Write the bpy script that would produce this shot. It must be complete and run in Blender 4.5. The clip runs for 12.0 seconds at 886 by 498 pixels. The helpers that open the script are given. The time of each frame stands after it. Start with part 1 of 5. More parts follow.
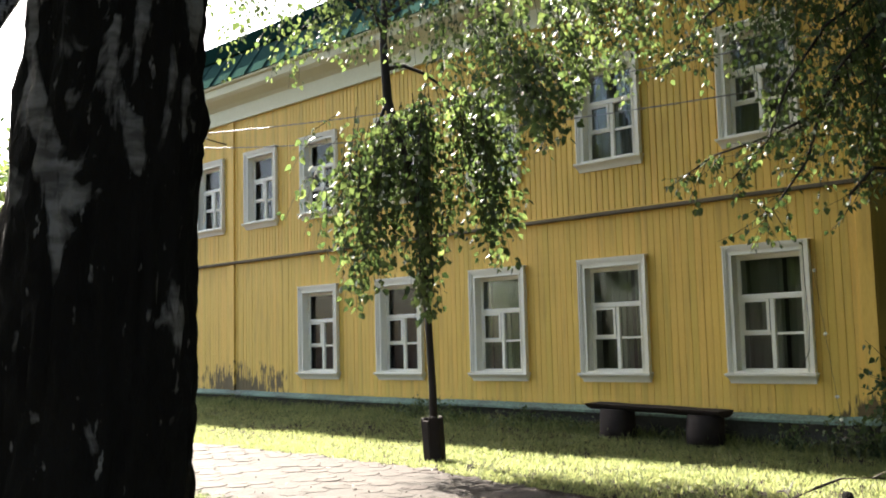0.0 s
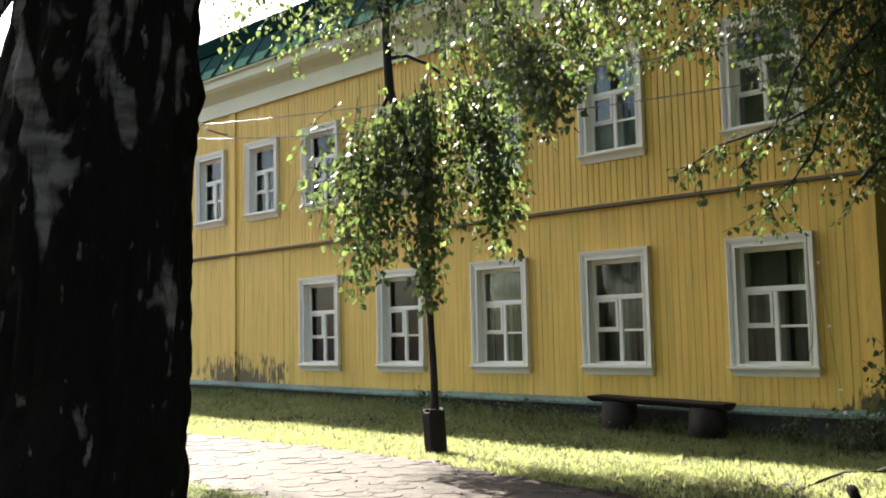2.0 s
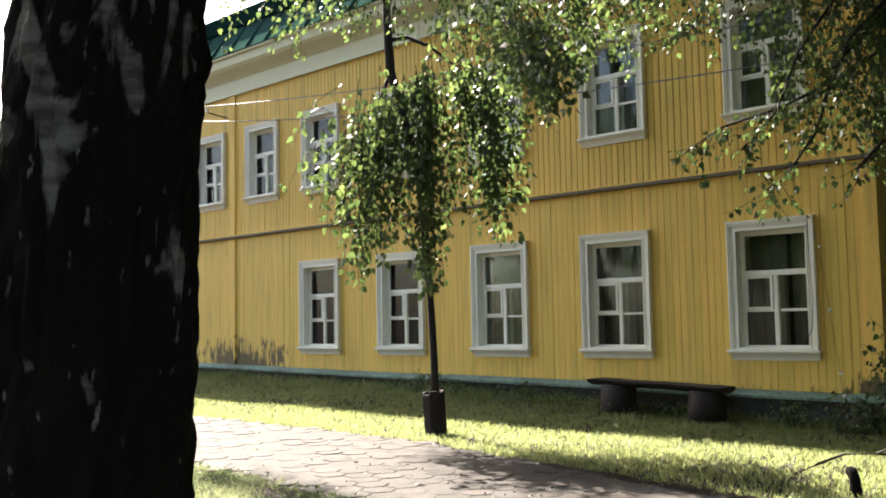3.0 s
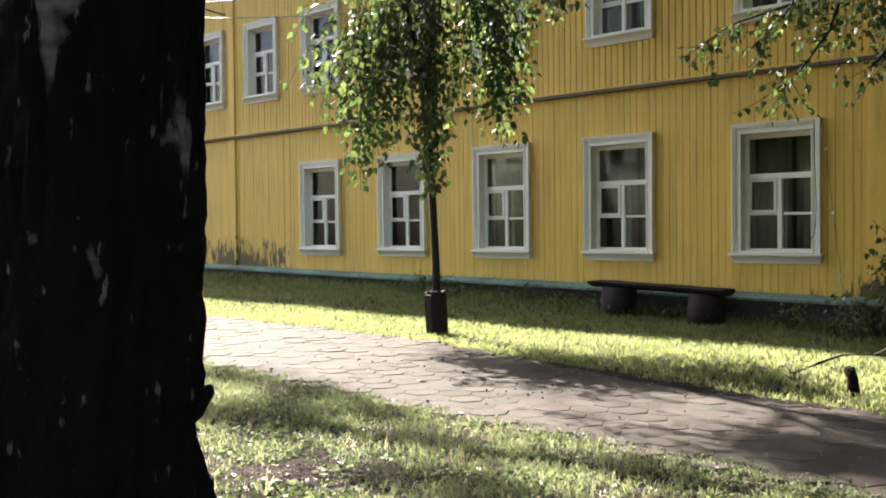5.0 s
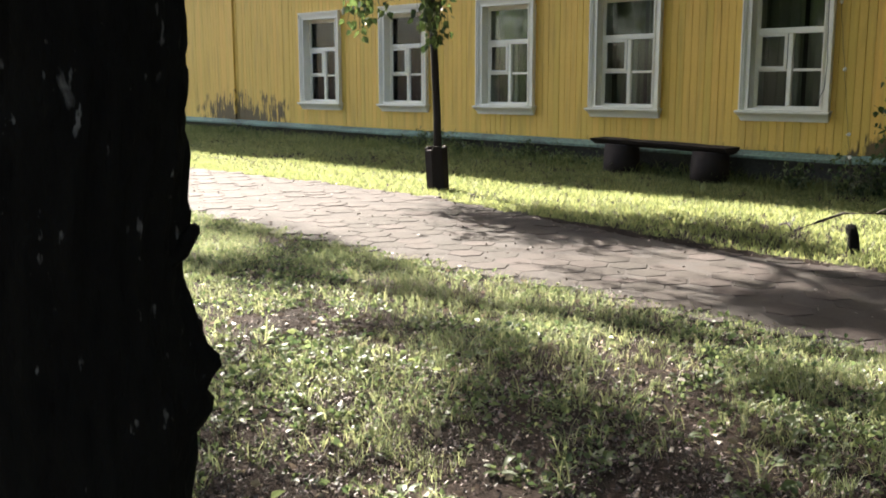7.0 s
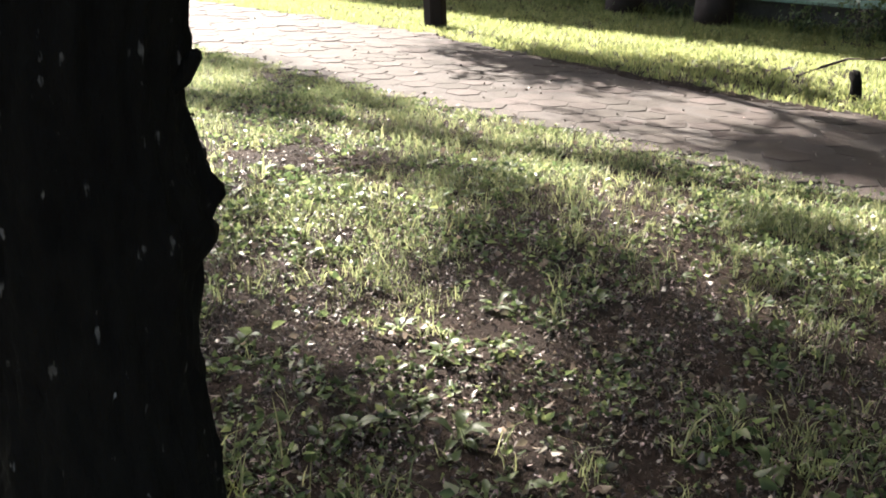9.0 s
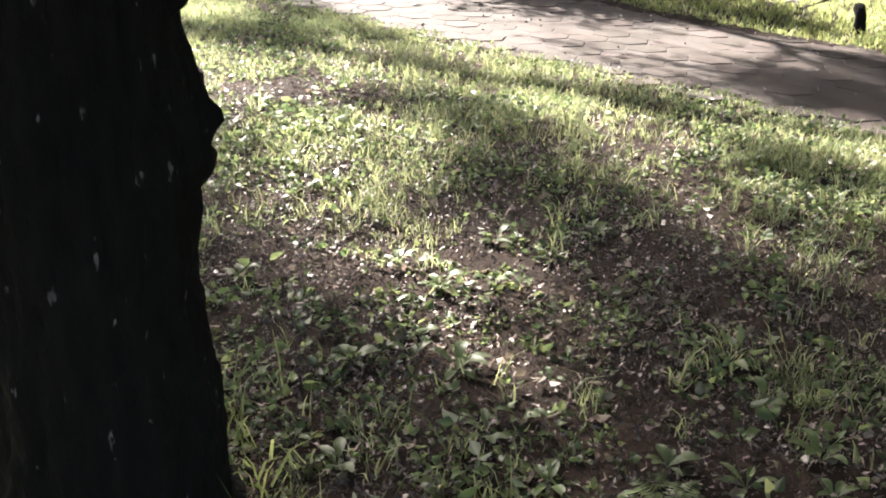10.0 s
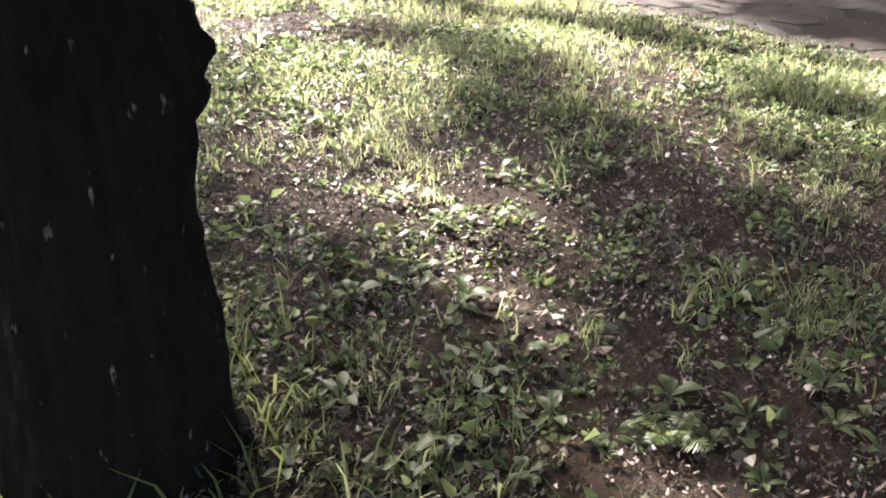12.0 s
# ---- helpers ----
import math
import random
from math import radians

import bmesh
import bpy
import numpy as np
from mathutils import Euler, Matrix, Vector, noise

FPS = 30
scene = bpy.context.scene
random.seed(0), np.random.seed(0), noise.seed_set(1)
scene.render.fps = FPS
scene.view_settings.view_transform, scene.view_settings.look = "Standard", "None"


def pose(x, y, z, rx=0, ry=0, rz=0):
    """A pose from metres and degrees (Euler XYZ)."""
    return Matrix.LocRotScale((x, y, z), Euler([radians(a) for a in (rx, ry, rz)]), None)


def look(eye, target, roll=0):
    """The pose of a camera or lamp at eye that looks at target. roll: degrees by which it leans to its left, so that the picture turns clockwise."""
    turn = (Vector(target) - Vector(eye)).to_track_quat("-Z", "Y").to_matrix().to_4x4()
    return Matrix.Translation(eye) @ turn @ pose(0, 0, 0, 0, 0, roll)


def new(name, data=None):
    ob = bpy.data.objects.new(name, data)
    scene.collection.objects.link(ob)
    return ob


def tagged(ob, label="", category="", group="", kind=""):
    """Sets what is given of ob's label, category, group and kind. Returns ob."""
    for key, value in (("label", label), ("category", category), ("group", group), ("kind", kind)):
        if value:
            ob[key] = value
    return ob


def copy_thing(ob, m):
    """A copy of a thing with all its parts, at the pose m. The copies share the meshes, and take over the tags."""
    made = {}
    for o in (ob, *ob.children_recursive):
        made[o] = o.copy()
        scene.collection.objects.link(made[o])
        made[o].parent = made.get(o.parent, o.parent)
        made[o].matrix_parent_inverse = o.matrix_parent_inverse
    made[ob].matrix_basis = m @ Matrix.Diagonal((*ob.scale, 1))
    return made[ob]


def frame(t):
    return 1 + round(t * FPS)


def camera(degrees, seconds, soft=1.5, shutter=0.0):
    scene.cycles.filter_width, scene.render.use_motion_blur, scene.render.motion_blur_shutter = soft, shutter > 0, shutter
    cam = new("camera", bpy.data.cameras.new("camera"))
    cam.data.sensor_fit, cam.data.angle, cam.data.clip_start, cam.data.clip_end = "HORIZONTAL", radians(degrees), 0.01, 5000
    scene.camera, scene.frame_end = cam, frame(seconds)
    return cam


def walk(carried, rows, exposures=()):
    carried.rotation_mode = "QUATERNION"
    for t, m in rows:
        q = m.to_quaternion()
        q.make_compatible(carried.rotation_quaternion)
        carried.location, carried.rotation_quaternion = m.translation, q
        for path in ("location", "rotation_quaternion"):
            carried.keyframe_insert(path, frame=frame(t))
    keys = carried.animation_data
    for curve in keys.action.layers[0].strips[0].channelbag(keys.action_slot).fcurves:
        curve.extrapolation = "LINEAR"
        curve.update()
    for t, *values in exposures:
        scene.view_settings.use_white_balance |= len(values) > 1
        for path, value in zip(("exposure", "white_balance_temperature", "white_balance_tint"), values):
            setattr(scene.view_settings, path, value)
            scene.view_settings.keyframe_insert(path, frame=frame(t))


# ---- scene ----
cam = camera(49.2, 12.0, soft=1.9)
PATH = [
    (0, (0.637, -11.407, 1.274), (-0.737, -9.968, 1.472), -1.4),
    (0.5, (0.622, -11.386, 1.253), (-0.753, -9.948, 1.45), -1.3),
    (1, (0.605, -11.393, 1.252), (-0.77, -9.954, 1.446), -1.3),
    (1.5, (0.593, -11.379, 1.26), (-0.783, -9.94, 1.449), -1.2),
    (2, (0.59, -11.364, 1.258), (-0.788, -9.926, 1.442), -1.2),
    (2.5, (0.581, -11.366, 1.245), (-0.798, -9.928, 1.418), -1.1),
    (4.5, (0.541, -11.372, 1.201), (-0.841, -9.926, 1.225), -0.8),
    (5, (0.517, -11.347, 1.191), (-0.867, -9.905, 1.147), -0.6),
    (5.5, (0.509, -11.334, 1.19), (-0.876, -9.896, 1.078), -0.5),
    (6, (0.501, -11.322, 1.178), (-0.882, -9.889, 0.993), -0.4),
    (6.5, (0.486, -11.311, 1.172), (-0.891, -9.883, 0.916), -0.2),
    (7, (0.477, -11.292, 1.155), (-0.892, -9.873, 0.82), -0.1),
    (7.2, (0.476, -11.297, 1.153), (-0.888, -9.881, 0.785), -0.2),
    (9, (0.462, -11.303, 1.141), (-0.839, -9.931, 0.49), 1.1),
    (9.5, (0.46, -11.303, 1.134), (-0.823, -9.945, 0.421), 1.2),
    (10, (0.453, -11.302, 1.124), (-0.809, -9.958, 0.351), 1.4),
    (10.5, (0.454, -11.299, 1.117), (-0.794, -9.972, 0.293), 1.2),
    (11, (0.45, -11.297, 1.11), (-0.786, -9.982, 0.248), 1.1),
    (11.5, (0.454, -11.29, 1.106), (-0.78, -9.986, 0.225), 0.8),
    (12, (0.455, -11.289, 1.107), (-0.779, -9.989, 0.22), 0.6),
]
EXPOSURES = [(0, 3.4, 6700, 10), (5.0, 3.3, 6700, 11), (7.5, 3.2, 6600, 12), (9.5, 3.68, 6500, 15), (12, 4.2, 6450, 18)]
walk(cam, [(t, look(eye, target, roll)) for t, eye, target, roll in PATH], EXPOSURES)

# ---- light ----
SUN = Vector((-1.05, 0.31, 1.0)).normalized()          # towards the sun
world = bpy.data.worlds.new("sky")
scene.world = world
world.use_nodes = True
_n = world.node_tree.nodes
_sky = _n.new("ShaderNodeTexSky")
_sky.sky_type = "NISHITA"
_sky.sun_disc = False
_sky.sun_elevation = math.asin(SUN.z)
_sky.sun_rotation = math.atan2(SUN.x, SUN.y)
_sky.dust_density = 3.0
world.node_tree.links.new(_sky.outputs[0], _n["Background"].inputs[0])
_n["Background"].inputs[1].default_value = 0.06
_sun = bpy.data.lights.new("sun", "SUN")
_sun.energy, _sun.angle, _sun.color = 5.0, radians(0.6), (1.0, 0.94, 0.84)
sun = new("sun", _sun)
sun.matrix_world = look(SUN * 60, (0, 0, 0))


# ---- materials ----
def mat(name, base, rough=0.8, var=None, scale=6.0, fine=60.0, bump=0.25, dist=0.01, amount=0.5,
        metal=0.0, stretch=(1, 1, 1), per_object=0.0, island=0.0, translucent=0.0, spec=0.3, glow=(0.475, 1.1, 2.1)):
    """Two scales of noise between base and var, with bump; optional random value per object or island."""
    m = bpy.data.materials.new(name)
    m.use_nodes = True
    nt = m.node_tree
    N, L = nt.nodes, nt.links
    b = N["Principled BSDF"]
    b.inputs["Roughness"].default_value = rough
    b.inputs["Metallic"].default_value = metal
    b.inputs["Specular IOR Level"].default_value = spec
    co = N.new("ShaderNodeTexCoord")
    mp = N.new("ShaderNodeMapping")
    mp.inputs["Scale"].default_value = stretch
    L.new(co.outputs["Object"], mp.inputs[0])
    big, small = N.new("ShaderNodeTexNoise"), N.new("ShaderNodeTexNoise")
    for tex, sc in ((big, scale), (small, fine)):
        tex.inputs["Scale"].default_value = sc
        tex.inputs["Detail"].default_value = 5
        tex.inputs["Roughness"].default_value = 0.6
        L.new(mp.outputs[0], tex.inputs["Vector"])
    add = N.new("ShaderNodeMath")
    add.operation = "MULTIPLY_ADD"
    add.inputs[1].default_value = 0.5
    L.new(small.outputs["Fac"], add.inputs[0])
    half = N.new("ShaderNodeMath")
    half.operation = "MULTIPLY"
    half.inputs[1].default_value = 0.5
    L.new(big.outputs["Fac"], half.inputs[0])
    L.new(half.outputs[0], add.inputs[2])
    rmp = N.new("ShaderNodeMapRange")
    rmp.inputs["From Min"].default_value = 0.5 - 0.25 / max(amount, 0.05) * 0.5
    rmp.inputs["From Max"].default_value = 0.5 + 0.25 / max(amount, 0.05) * 0.5
    L.new(add.outputs[0], rmp.inputs["Value"])
    mix = N.new("ShaderNodeMix")
    mix.data_type = "RGBA"
    mix.inputs[6].default_value = (*base, 1)
    mix.inputs[7].default_value = (*(var or [c * 0.6 for c in base]), 1)
    L.new(rmp.outputs[0], mix.inputs[0])
    out = mix.outputs[2]
    if per_object or island:
        hsv = N.new("ShaderNodeHueSaturation")
        rnd = N.new("ShaderNodeObjectInfo").outputs["Random"] if per_object else N.new("ShaderNodeNewGeometry").outputs["Random Per Island"]
        r = N.new("ShaderNodeMapRange")
        k = per_object or island
        r.inputs["To Min"].default_value, r.inputs["To Max"].default_value = 1 - k, 1 + k
        L.new(rnd, r.inputs["Value"])
        L.new(r.outputs[0], hsv.inputs["Value"])
        r2 = N.new("ShaderNodeMapRange")
        r2.inputs["To Min"].default_value, r2.inputs["To Max"].default_value = 0.5 + k * 0.07, 0.5 - k * 0.07
        L.new(rnd, r2.inputs["Value"])
        L.new(r2.outputs[0], hsv.inputs["Hue"])
        L.new(out, hsv.inputs["Color"])
        out = hsv.outputs[0]
    L.new(out, b.inputs["Base Color"])
    if bump:
        bp = N.new("ShaderNodeBump")
        bp.inputs["Strength"].default_value = bump
        bp.inputs["Distance"].default_value = dist
        L.new(add.outputs[0], bp.inputs["Height"])
        L.new(bp.outputs[0], b.inputs["Normal"])
    if translucent:
        tr = N.new("ShaderNodeBsdfTranslucent")
        g = N.new("ShaderNodeHueSaturation")
        g.inputs["Hue"].default_value, g.inputs["Saturation"].default_value, g.inputs["Value"].default_value = glow
        L.new(out, g.inputs["Color"])
        L.new(g.outputs[0], tr.inputs[0])
        ms = N.new("ShaderNodeMixShader")
        ms.inputs[0].default_value = translucent
        L.new(b.outputs[0], ms.inputs[1])
        L.new(tr.outputs[0], ms.inputs[2])
        L.new(ms.outputs[0], N["Material Output"].inputs[0])
    return m


M_BOARD = mat("yellow_board_paint", (0.74, 0.49, 0.112), 0.62, (0.58, 0.35, 0.068), 2.2, 30, 0.25, 0.004, 0.55, stretch=(3, 3, 0.5), per_object=0.075)
M_BOARD_FAR = mat("yellow_board_paint_joined", (0.74, 0.49, 0.112), 0.62, (0.58, 0.35, 0.068), 2.2, 30, 0.25, 0.004, 0.55, stretch=(3, 3, 0.5), island=0.075)


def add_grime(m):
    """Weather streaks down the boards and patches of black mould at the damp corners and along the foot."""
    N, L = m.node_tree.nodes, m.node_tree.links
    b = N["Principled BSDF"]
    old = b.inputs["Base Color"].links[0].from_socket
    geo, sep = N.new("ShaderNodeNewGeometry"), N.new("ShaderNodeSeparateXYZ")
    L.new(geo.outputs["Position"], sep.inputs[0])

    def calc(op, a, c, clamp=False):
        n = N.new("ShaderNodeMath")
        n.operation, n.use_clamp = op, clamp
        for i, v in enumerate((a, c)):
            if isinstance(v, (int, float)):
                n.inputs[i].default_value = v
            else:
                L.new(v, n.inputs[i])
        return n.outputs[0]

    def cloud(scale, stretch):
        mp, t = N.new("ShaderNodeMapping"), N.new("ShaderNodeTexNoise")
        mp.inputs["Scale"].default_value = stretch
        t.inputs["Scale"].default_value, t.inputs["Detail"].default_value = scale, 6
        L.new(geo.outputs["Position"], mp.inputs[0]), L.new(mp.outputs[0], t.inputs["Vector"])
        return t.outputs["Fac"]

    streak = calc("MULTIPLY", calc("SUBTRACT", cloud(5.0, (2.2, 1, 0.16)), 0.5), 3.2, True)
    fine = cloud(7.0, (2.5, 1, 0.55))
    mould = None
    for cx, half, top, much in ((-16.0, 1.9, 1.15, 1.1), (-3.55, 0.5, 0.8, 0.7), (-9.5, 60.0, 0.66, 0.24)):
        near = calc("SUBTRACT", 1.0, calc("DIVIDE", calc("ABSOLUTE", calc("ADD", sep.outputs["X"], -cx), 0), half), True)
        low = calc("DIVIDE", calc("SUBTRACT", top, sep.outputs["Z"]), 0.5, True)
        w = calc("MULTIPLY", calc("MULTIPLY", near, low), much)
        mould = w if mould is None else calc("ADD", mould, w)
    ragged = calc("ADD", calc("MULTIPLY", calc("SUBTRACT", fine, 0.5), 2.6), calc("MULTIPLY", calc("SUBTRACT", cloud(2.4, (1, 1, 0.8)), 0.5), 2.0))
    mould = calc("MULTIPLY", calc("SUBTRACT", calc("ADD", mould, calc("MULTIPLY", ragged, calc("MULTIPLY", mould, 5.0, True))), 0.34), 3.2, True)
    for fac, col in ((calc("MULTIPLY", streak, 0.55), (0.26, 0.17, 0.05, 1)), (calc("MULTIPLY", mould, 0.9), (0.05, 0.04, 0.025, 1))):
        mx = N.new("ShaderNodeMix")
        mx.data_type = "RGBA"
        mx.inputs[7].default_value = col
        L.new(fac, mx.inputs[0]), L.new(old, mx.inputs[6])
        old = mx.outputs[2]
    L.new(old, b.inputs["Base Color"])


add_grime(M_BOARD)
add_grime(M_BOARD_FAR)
M_WHITE = mat("white_window_paint", (0.84, 0.80, 0.68), 0.5, (0.64, 0.60, 0.50), 4, 50, 0.15, 0.003, 0.4)
M_CREAM = mat("cream_cornice_paint", (0.66, 0.62, 0.42), 0.6, (0.50, 0.47, 0.30), 1.5, 25, 0.15, 0.004, 0.4)
M_ROOF = mat("green_sheet_roof", (0.028, 0.06, 0.05), 0.95, (0.016, 0.036, 0.03), 1.2, 20, 0.1, 0.004, 0.5, spec=0.0)
M_ROOF_DARK = mat("dark_green_sheet", (0.008, 0.028, 0.022), 0.9, (0.005, 0.015, 0.012), 1.2, 20, 0.1, 0.004, spec=0.0)
M_LEDGE = mat("turquoise_ledge_paint", (0.17, 0.27, 0.2), 0.7, (0.07, 0.075, 0.065), 1.4, 22, 0.2, 0.004, 0.9)
M_DRIP = mat("weathered_drip_board", (0.17, 0.135, 0.085), 0.85, (0.07, 0.055, 0.04), 2, 30, 0.2, 0.004)
M_PLINTH = mat("stone_plinth", (0.075, 0.07, 0.06), 0.9, (0.03, 0.027, 0.024), 3, 30, 0.5, 0.02, 0.6)
M_SOIL = mat("soil", (0.026, 0.0175, 0.013), 0.97, (0.006, 0.0045, 0.0035), 4.0, 90, 1.0, 0.02, 0.8, spec=0.1)
M_PAVER = mat("concrete_paver", (0.043, 0.036, 0.0315), 0.8, (0.025, 0.0205, 0.018), 5, 70, 0.5, 0.01, 0.7, per_object=0.25, spec=0.1)
M_JOINT = mat("joint_sand", (0.028, 0.023, 0.020), 0.95, (0.018, 0.014, 0.011), 6, 60, 0.5, 0.01, 0.7)
M_TWIG = mat("dark_twig_bark", (0.028, 0.02, 0.016), 0.85, (0.013, 0.01, 0.008), 20, 90, 0.3, 0.004)
M_LEAF = mat("birch_leaf", (0.044, 0.069, 0.021), 0.48, (0.027, 0.046, 0.013), 3, 60, 0.0, 0.01, 0.5, island=0.3, translucent=0.5, spec=0.35, glow=(0.482, 1.0, 2.2))
M_GRASS = mat("grass_blade", (0.108, 0.132, 0.036), 0.5, (0.072, 0.094, 0.024), 1.2, 30, 0.0, 0.01, 0.6, island=0.35, translucent=0.55, spec=0.4, glow=(0.487, 0.84, 2.4))
M_GRASS_NEAR = mat("thin_grass_blade", (0.118, 0.135, 0.058), 0.45, (0.066, 0.086, 0.032), 1.2, 30, 0.0, 0.01, 0.6, island=0.45, translucent=0.46, spec=0.45, glow=(0.488, 0.86, 2.3))
M_BENCH = mat("dark_old_wood", (0.024, 0.015, 0.0115), 0.85, (0.011, 0.007, 0.006), 5, 60, 0.4, 0.006, stretch=(0.4, 2, 2))
M_ROOM = mat("room_gloom_tone", (0.12, 0.11, 0.09), 0.9)
M_CURTAIN = mat("pale_curtain", (0.40, 0.40, 0.31), 0.9, (0.27, 0.27, 0.2), 5, 60)


def glass_mat():
    m = bpy.data.materials.new("window_glass")
    m.use_nodes = True
    N, L = m.node_tree.nodes, m.node_tree.links
    t, g, f, x = (N.new(k) for k in ("ShaderNodeBsdfTransparent", "ShaderNodeBsdfGlossy", "ShaderNodeFresnel", "ShaderNodeMixShader"))
    t.inputs[0].default_value = (0.72, 0.76, 0.72, 1)
    g.inputs["Roughness"].default_value = 0.02
    f.inputs[0].default_value = 1.45
    nz, bp = N.new("ShaderNodeTexNoise"), N.new("ShaderNodeBump")
    nz.inputs["Scale"].default_value = 2.5
    bp.inputs["Strength"].default_value, bp.inputs["Distance"].default_value = 0.08, 0.02
    L.new(nz.outputs["Fac"], bp.inputs["Height"])
    L.new(bp.outputs[0], g.inputs["Normal"])
    L.new(f.outputs[0], x.inputs[0])
    L.new(t.outputs[0], x.inputs[1])
    L.new(g.outputs[0], x.inputs[2])
    L.new(x.outputs[0], N["Material Output"].inputs[0])
    return m


M_GLASS = glass_mat()


# ---- mesh helpers ----
def add_box(bm, x0, x1, y0, y1, z0, z1):
    v = [bm.verts.new(p) for p in ((x0, y0, z0), (x1, y0, z0), (x1, y1, z0), (x0, y1, z0), (x0, y0, z1), (x1, y0, z1), (x1, y1, z1), (x0, y1, z1))]
    for f in ((3, 2, 1, 0), (4, 5, 6, 7), (0, 1, 5, 4), (1, 2, 6, 5), (2, 3, 7, 6), (3, 0, 4, 7)):
        bm.faces.new([v[i] for i in f])


def box(x0, x1, y0, y1, z0, z1, bevel=0.0):
    bm = bmesh.new()
    add_box(bm, x0, x1, y0, y1, z0, z1)
    if bevel:
        bmesh.ops.bevel(bm, geom=bm.edges[:], offset=bevel, segments=1, affect="EDGES")
    return bm


def add_tube(bm, pts, radii, sides=8, cap=True, wob=0.0, rng=None):
    rings = []
    pts = [Vector(p) for p in pts]
    for i, p in enumerate(pts):
        d = (pts[min(i + 1, len(pts) - 1)] - pts[max(i - 1, 0)]).normalized()
        a = d.cross(Vector((0, 1, 0)) if abs(d.y) < 0.9 else Vector((1, 0, 0))).normalized()
        b = d.cross(a)
        ring = []
        for k in range(sides):
            t = 2 * math.pi * k / sides
            r = radii[i] * (1 + (rng.uniform(-wob, wob) if rng else 0))
            ring.append(bm.verts.new(p + (a * math.cos(t) + b * math.sin(t)) * r))
        rings.append(ring)
    for r0, r1 in zip(rings, rings[1:]):
        for k in range(sides):
            f = bm.faces.new((r0[k], r0[(k + 1) % sides], r1[(k + 1) % sides], r1[k]))
            f.smooth = True
    if cap:
        bm.faces.new(rings[0][::-1])
        bm.faces.new(rings[-1])


def mesh_of(name, bm, material):
    bmesh.ops.recalc_face_normals(bm, faces=bm.faces[:])
    me = bpy.data.meshes.new(name)
    bm.to_mesh(me)
    bm.free()
    me.materials.append(material)
    return me


def part(name, bm, material, parent=None, label=""):
    ob = new(name, mesh_of(name, bm, material))
    ob.parent = parent
    return tagged(ob, label)


def raw(name, verts, faces, material, parent=None, label="", smooth=False):
    me = bpy.data.meshes.new(name)
    me.from_pydata(verts, [], faces)
    me.materials.append(material)
    if smooth:
        me.shade_smooth()
    ob = new(name, me)
    ob.parent = parent
    return tagged(ob, label)


def thing(name, label, category, group="", kind="", at=(0, 0, 0)):
    ob = new(name)
    ob.location = at
    ob.empty_display_size = 0.1
    return tagged(ob, label, category, group, kind)


def interp(x, table):
    return float(np.interp(x, [a for a, b in table], [b for a, b in table]))


# the plan: x along the house's front, y = 0 at its boards, the path in front of it
def ledge_z(x):
    return 0.31 + 0.01 * (-5.3 - x)


def wall_foot_z(x):
    return interp(x, [(-30, 0.24), (-16, 0.19), (-11, 0.13), (-8.5, 0.07), (-6.5, 0.0), (-4.8, -0.06), (-3, -0.07), (10, -0.05)])


def ground_z(x, y):
    k = min(max((y + 3.6) / 3.4, 0.0), 1.0)
    z = wall_foot_z(x) * k * k * (3 - 2 * k)
    if not -7.0 < y < -3.9:
        z += 0.03 * noise.noise(Vector((x * 0.5, y * 0.5, 3.1))) * min(1.0, max(0.0, (-7.0 - y if y < -7 else y + 3.9) * 2))
    if y < -7.05 and x > -5.0:
        k = min(1.0, (-7.05 - y) * 4)
        z += k * (0.012 * noise.noise(Vector((x * 5, y * 5, 1.1))) + 0.007 * noise.noise(Vector((x * 17, y * 17, 2.1))))
    return z


def path_far(x):
    return interp(x, [(-14, -3.95), (-8.6, -4.05), (-6.5, -4.24), (-4.9, -4.66), (-3.7, -4.98), (-2.6, -5.2), (4, -5.3)])


def path_near(x):
    return interp(x, [(-14, -6.5), (-6.1, -6.68), (-4.4, -6.9), (-2.6, -6.97), (-1.2, -7.05), (4, -7.05)])


def on_path(x, y):
    return path_near(x) < y < path_far(x)


# ---- ground ----
def ground():
    xs = np.concatenate([[-600, -150, -60, -32], np.arange(-24, -4.5, 0.25), np.arange(-4.5, 1.6, 0.045), np.arange(1.75, 8.01, 0.25), [14, 30, 90, 400]])
    ys = np.concatenate([[-400, -90, -30, -18], np.arange(-13, -11.4, 0.25), np.arange(-11.4, -7.2, 0.045), np.arange(-7.1, 2.01, 0.25), [8, 30, 120, 700]])
    verts, faces = [], []
    for y in ys:
        for x in xs:
            z = ground_z(x, y) - (0.006 if on_path(x, y) else 0)
            verts.append((x, y, z))
    n = len(xs)
    for j in range(len(ys) - 1):
        for i in range(n - 1):
            a = j * n + i
            faces.append((a, a + 1, a + n + 1, a + n))
    return tagged(raw("ground", verts, faces, M_SOIL, smooth=True), "dark soil under grass and leaf litter", "ground", kind="structure")


ground()

